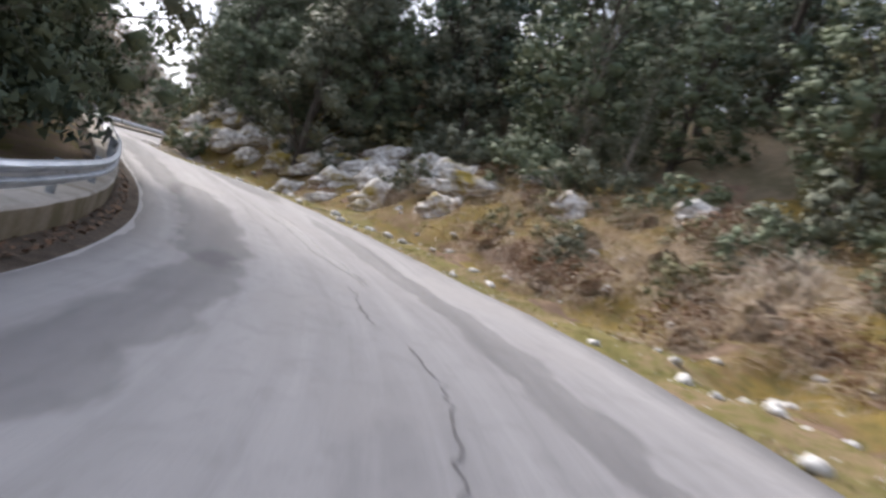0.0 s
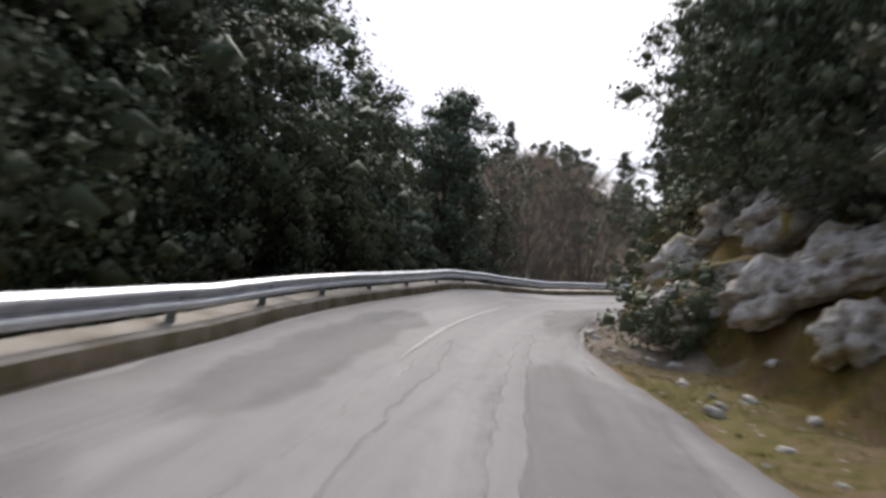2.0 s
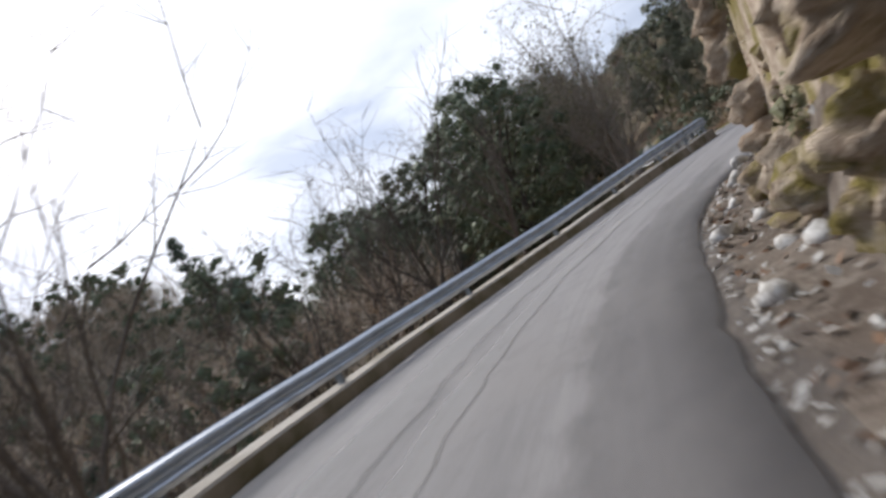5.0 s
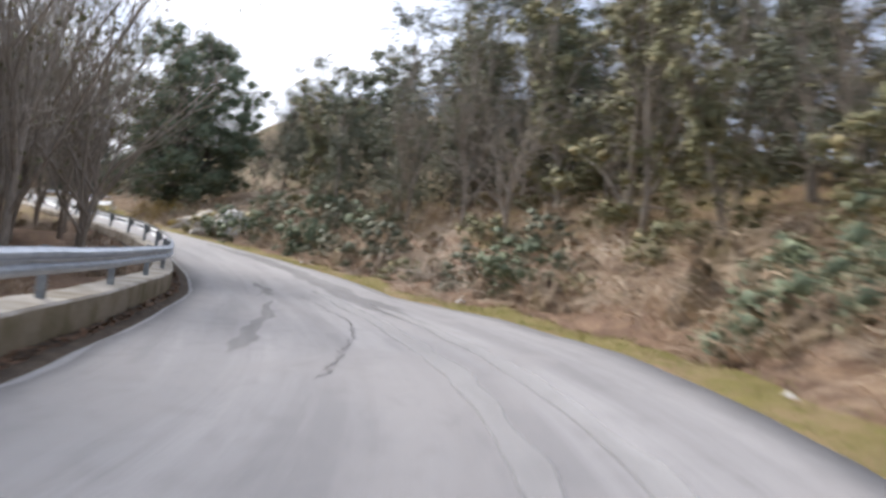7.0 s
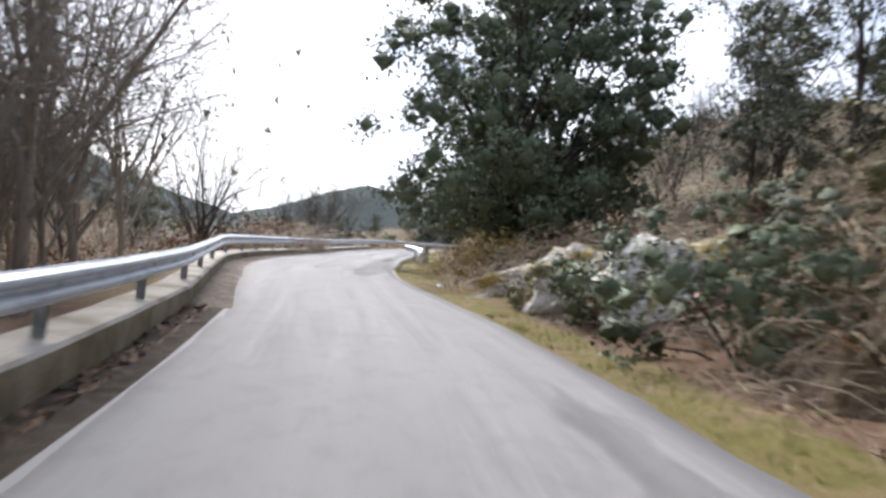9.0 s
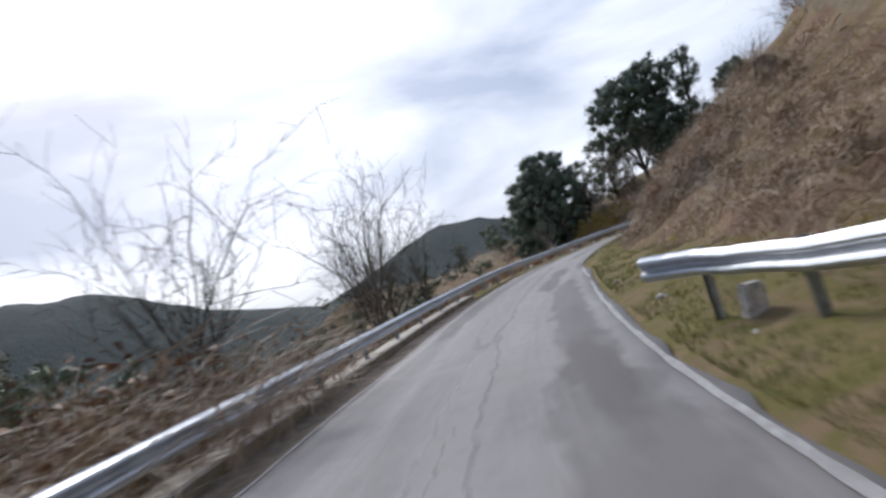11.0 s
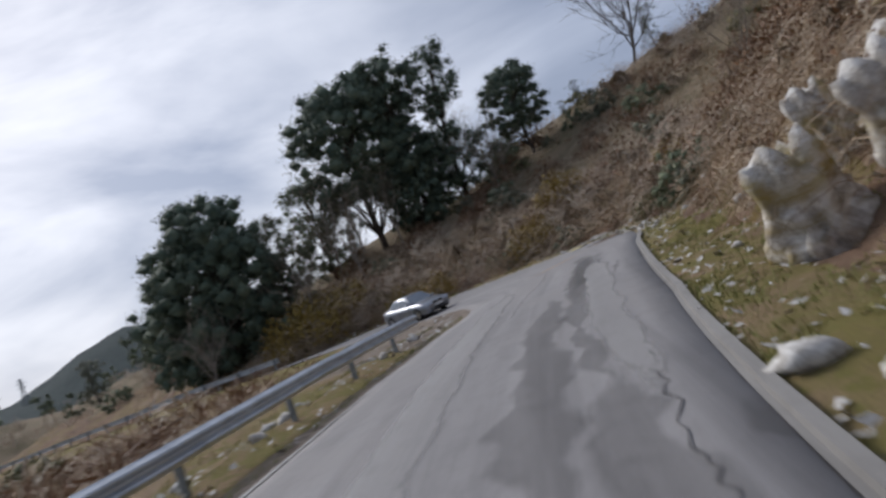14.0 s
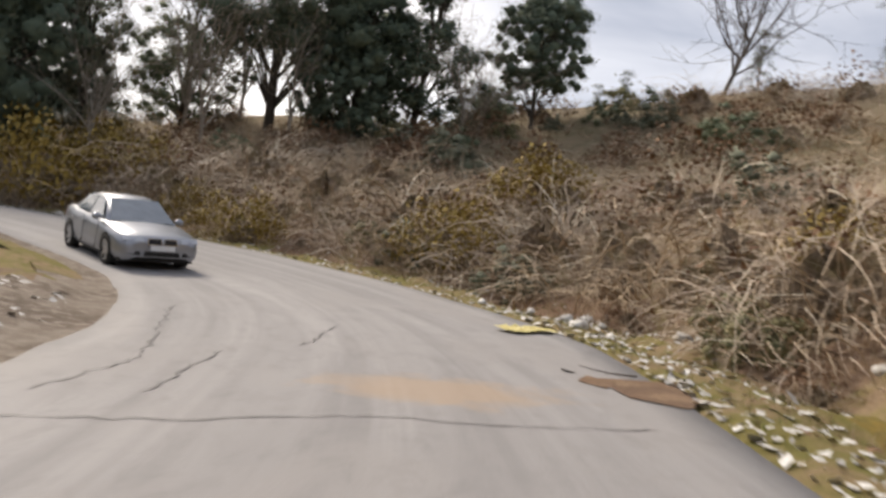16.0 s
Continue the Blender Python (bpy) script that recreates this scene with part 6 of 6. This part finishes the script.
def saloon(x, y, z, rz):
    car = thing("saloon_car", "silver-grey saloon car with dark windows on the bend", "car", at=(x, y, z))
    car.rotation_euler = (0, 0, rz)
    # stations from the nose (y = 2.26) to the tail: y, half width, sill, deck height
    st = [(2.26, 0.62, 0.30, 0.58), (2.22, 0.76, 0.24, 0.66), (2.08, 0.85, 0.20, 0.72), (1.8, 0.895, 0.19, 0.79), (1.3, 0.905, 0.19, 0.86), (0.9, 0.905, 0.19, 0.90), (0.0, 0.905, 0.19, 0.93),
          (-0.9, 0.905, 0.19, 0.95), (-1.4, 0.90, 0.20, 0.97), (-1.8, 0.88, 0.24, 0.985), (-2.12, 0.82, 0.30, 0.97), (-2.24, 0.72, 0.36, 0.86)]
    secs = []
    for yy, w, lo, hi in st:
        half = [(w * 0.86, lo), (w * 0.97, lo + 0.10), (w, lo + (hi - lo) * 0.45), (w * 0.985, lo + (hi - lo) * 0.72), (w * 0.93, hi - 0.035), (w * 0.80, hi + 0.01), (w * 0.4, hi + 0.035), (0, hi + 0.045)]
        secs.append([(a, yy, b) for a, b in half] + [(-a, yy, b) for a, b in half[-2::-1]])
    body = part("body", shell(secs, M["car_paint"], "body"), car)
    cab = []
    for yy, w, lo, hi in ((0.98, 0.76, 0.88, 0.90), (0.60, 0.755, 0.90, 1.16), (0.28, 0.75, 0.91, 1.355), (-0.1, 0.745, 0.92, 1.415), (-0.6, 0.745, 0.93, 1.42), (-1.05, 0.74, 0.94, 1.355), (-1.45, 0.735, 0.95, 1.16), (-1.78, 0.73, 0.96, 0.975)):
        k = max(0.0, (hi - 0.9) / 0.52)
        top = w - 0.19 * k
        half = [(w + 0.04, lo - 0.05), (w, lo + 0.01), (top + (w - top) * 0.4, lo + (hi - lo) * 0.6), (top, hi - 0.05 * k), (top * 0.85, hi), (0, hi + 0.02 * k)]
        cab.append([(a, yy, b) for a, b in half] + [(-a, yy, b) for a, b in half[-2::-1]])
    part("roof", shell(cab, M["car_paint"], "roof"), car)
    part("windscreen", slab("windscreen", [(-0.70, 0.985, 0.915), (0.70, 0.985, 0.915), (0.545, 0.285, 1.365), (-0.545, 0.285, 1.365)], 0.02, M["car_glass"]), car)
    part("rear_window", slab("rear_window", [(0.66, -1.76, 0.99), (-0.66, -1.76, 0.99), (-0.53, -1.08, 1.365), (0.53, -1.08, 1.365)], 0.02, M["car_glass"]), car)
    for k in (1, -1):
        part("side_window", slab("side_window", [(0.778 * k, 0.66, 0.945), (0.775 * k, -0.28, 0.955), (0.60 * k, -0.26, 1.35), (0.61 * k, 0.22, 1.32)], 0.015 * k, M["car_glass"]), car)
        part("side_window", slab("side_window", [(0.775 * k, -0.36, 0.955), (0.765 * k, -1.32, 0.975), (0.60 * k, -1.0, 1.33), (0.60 * k, -0.34, 1.355)], 0.015 * k, M["car_glass"]), car)
        part("door_seam", slab("door_seam", [(0.909 * k, 0.72, 0.28), (0.909 * k, 0.705, 0.28), (0.875 * k, 0.705, 0.88), (0.875 * k, 0.72, 0.88)], 0.01 * k, M["black"]), car)
        part("door_seam", slab("door_seam", [(0.912 * k, -0.31, 0.28), (0.912 * k, -0.325, 0.28), (0.88 * k, -0.325, 0.90), (0.88 * k, -0.31, 0.90)], 0.01 * k, M["black"]), car)
        for yy in (-0.15, -1.12):
            part("door_handle", slab("door_handle", [(0.925 * k, yy + 0.1, 0.76), (0.925 * k, yy - 0.1, 0.765), (0.92 * k, yy - 0.1, 0.80), (0.92 * k, yy + 0.1, 0.795)], 0.04 * k, M["car_paint"]), car)
        mir = part("wing_mirror", rock_mesh("wing_mirror", 0.11, 0.07, 0.075, M["car_paint"], 3.0, 2, 0.05), car)
        mir.location = (0.93 * k, 0.72, 0.97)
        part("headlight", slab("headlight", [(0.38 * k, 2.245, 0.60), (0.80 * k, 2.135, 0.615), (0.80 * k, 2.07, 0.715), (0.40 * k, 2.19, 0.695)], 0.05 * k, M["lamp_glass"]), car)
        part("grille", slab("grille", [(0.045 * k, 2.285, 0.585), (0.30 * k, 2.265, 0.585), (0.29 * k, 2.24, 0.685), (0.045 * k, 2.255, 0.69)], 0.03 * k, M["black"]), car)
        part("grille_frame", slab("grille_frame", [(0.025 * k, 2.278, 0.57), (0.32 * k, 2.258, 0.57), (0.31 * k, 2.23, 0.70), (0.03 * k, 2.245, 0.705)], 0.02 * k, M["chrome"]), car)
        part("fog_intake", slab("fog_intake", [(0.45 * k, 2.262, 0.34), (0.74 * k, 2.19, 0.35), (0.73 * k, 2.17, 0.43), (0.46 * k, 2.255, 0.42)], 0.03 * k, M["black"]), car)
        part("tail_light", slab("tail_light", [(0.80 * k, -2.14, 0.70), (0.45 * k, -2.25, 0.70), (0.45 * k, -2.23, 0.84), (0.78 * k, -2.12, 0.86)], 0.03 * k, M["red_lens"]), car)
    part("lower_intake", slab("lower_intake", [(-0.38, 2.285, 0.33), (0.38, 2.285, 0.33), (0.36, 2.28, 0.43), (-0.36, 2.28, 0.43)], 0.03, M["black"]), car)
    plate = part("number_plate", slab("number_plate", [(-0.26, 2.31, 0.455), (0.26, 2.31, 0.455), (0.26, 2.305, 0.565), (-0.26, 2.305, 0.565)], 0.02, M["plate"]), car)
    part("plate_bar", slab("plate_bar", [(-0.18, 2.316, 0.485), (0.18, 2.316, 0.485), (0.18, 2.312, 0.535), (-0.18, 2.312, 0.535)], 0.005, M["black"]), plate)
    for kx in (0.80, -0.80):
        for ky in (1.36, -1.38):
            w = 1 if kx > 0 else -1
            ring, rim = [], []
            for i in range(24):
                a = 2 * math.pi * i / 24
                ring.append([(kx + o, ky + math.cos(a) * r, 0.32 + math.sin(a) * r) for o, r in ((-0.10, 0.22), (-0.11, 0.29), (-0.09, 0.32), (0.09, 0.32), (0.115, 0.29), (0.10, 0.22))])
            tyre = part("wheel", shell(ring + [ring[0]], M["tyre"], "tyre", True, False), car)
            arch = []
            for i in range(13):
                a = math.pi * i / 12
                arch.append([(kx + w * 0.108, ky + math.cos(a) * r, 0.32 + math.sin(a) * r) for r in (0.325, 0.375)])
            part("wheel_arch", shell(arch, M["black"], "wheel_arch", False, False), car)
            sp, sf = [], []
            for i in range(5):
                a = 2 * math.pi * i / 5
                for j, (r, h) in enumerate(((0.03, 0.05), (0.22, 0.035))):
                    for q in (-1, 1):
                        sp.append((kx + w * 0.09, ky + math.cos(a) * r - math.sin(a) * h * q, 0.32 + math.sin(a) * r + math.cos(a) * h * q))
                b = i * 4
                sf.append((b, b + 1, b + 3, b + 2))
            for i in range(24):
                a = 2 * math.pi * i / 24
                sp += [(kx + w * 0.095, ky + math.cos(a) * r, 0.32 + math.sin(a) * r) for r in (0.195, 0.225)]
            for i in range(24):
                b, c = 20 + 2 * i, 20 + 2 * ((i + 1) % 24)
                sf.append((b, b + 1, c + 1, c))
            part("rim", mesh_of("rim", sp, sf, M["alloy"]), tyre)
    under = part("underbody", shell([[(-0.8, yy, 0.17), (0.8, yy, 0.17), (0.8, yy, 0.34), (-0.8, yy, 0.34)] for yy in (2.0, -2.0)], M["black"], "underbody", False), car)
    return car


car = saloon(0, 0, 0, 0)
c_s, c_d = (float(v[0]) for v in nearest(np.array([-37.0]), np.array([259.6])))
c_up = (on_road(c_s, c_d - 1) - on_road(c_s, c_d + 1)).cross(on_road(c_s - 1, c_d) - on_road(c_s + 1, c_d)).normalized()
c_up = c_up if c_up.z > 0 else -c_up
c_fw = Vector((math.sin(radians(148)), math.cos(radians(148)), 0))
c_fw = (c_fw - c_up * c_fw.dot(c_up)).normalized()
c_rt = c_fw.cross(c_up)
car.matrix_basis = Matrix((c_rt, c_fw, c_up)).transposed().to_4x4()
car.location = (-37.0, 259.6, float(road_z(c_s, c_d)) + 0.005)


# ---- far things ----
def pylon(x, y, z, h):
    py = thing("power_pylon", "distant grey lattice steel power pylon on the ridge", "pylon", group="power pylons", at=(x, y, z))
    legs, arms = [], []
    for a, b in ((1, 1), (1, -1), (-1, 1), (-1, -1)):
        legs.append(([(a * h * 0.13, b * h * 0.13, 0), (a * h * 0.035, b * h * 0.035, h * 0.6), (a * h * 0.02, b * h * 0.02, h)], [0.25, 0.2, 0.15], 4))
        for i in range(6):
            u, v = i / 6, (i + 1) / 6
            legs.append(([(a * h * (0.13 - 0.11 * u), b * h * (0.13 - 0.11 * u), h * u), (-a * h * (0.13 - 0.11 * v), b * h * (0.13 - 0.11 * v), h * v)], [0.12, 0.12], 3))
    for zz, w in ((0.68, 0.17), (0.82, 0.21), (0.95, 0.15)):
        for k in (1, -1):
            arms.append(([(0, 0, h * zz + 0.03 * h), (k * h * w, 0, h * zz)], [0.2, 0.12], 4))
            arms.append(([(0, 0, h * zz - 0.02 * h), (k * h * w, 0, h * zz)], [0.2, 0.12], 4))
    part("tower", mesh_of("tower", *tubes(legs), M["post"]), py)
    part("cross_arm", mesh_of("cross_arm", *tubes(arms), M["post"]), py)


pylon(-288, 535, 44, 32)
pylon(-287, 744, 46, 18)
t = Mat("far_render", 0.9)
M["far_render"] = t.color(t.ramp(t.noise(t.world_vec(), 0.8, 3), (0.3, (0.5, 0.47, 0.43)), (0.7, (0.66, 0.63, 0.58)))).m
t = Mat("far_tiles", 0.9)
M["far_tiles"] = t.color(t.ramp(t.noise(t.world_vec(), 1.5, 3), (0.3, (0.22, 0.12, 0.08)), (0.7, (0.3, 0.17, 0.12)))).m


def house(x, y, z, w, d, h, r):
    ho = thing("farmhouse", "distant pale farmhouse with a tiled roof in the valley", "house", group="valley houses", at=(x, y, z))
    ho.rotation_euler = (0, 0, r)
    part("wall", shell([[(-w, yy, -3), (w, yy, -3), (w, yy, h), (-w, yy, h)] for yy in (-d, d)], M["far_render"], "wall", False), ho)
    part("roof", shell([[(-w - 0.5, yy, h), (w + 0.5, yy, h), (0, yy, h + w * 0.5)] for yy in (-d - 0.5, d + 0.5)], M["far_tiles"], "roof", False), ho)
    for i in (-1, 1):
        for zz in (1.2, 4.0):
            if zz + 1 < h:
                part("window", slab("window", [(w + 0.02, i * d * 0.5 - 0.6, zz), (w + 0.02, i * d * 0.5 + 0.6, zz), (w + 0.02, i * d * 0.5 + 0.6, zz + 1.3), (w + 0.02, i * d * 0.5 - 0.6, zz + 1.3)], 0.05, M["black"]), ho)


house(-196, 452, 5, 5, 8, 5.5, 0.4)
house(-176, 470, 5, 4, 6, 4.5, 1.0)
house(-232, 440, 6, 4.5, 7, 5.5, 0.2)
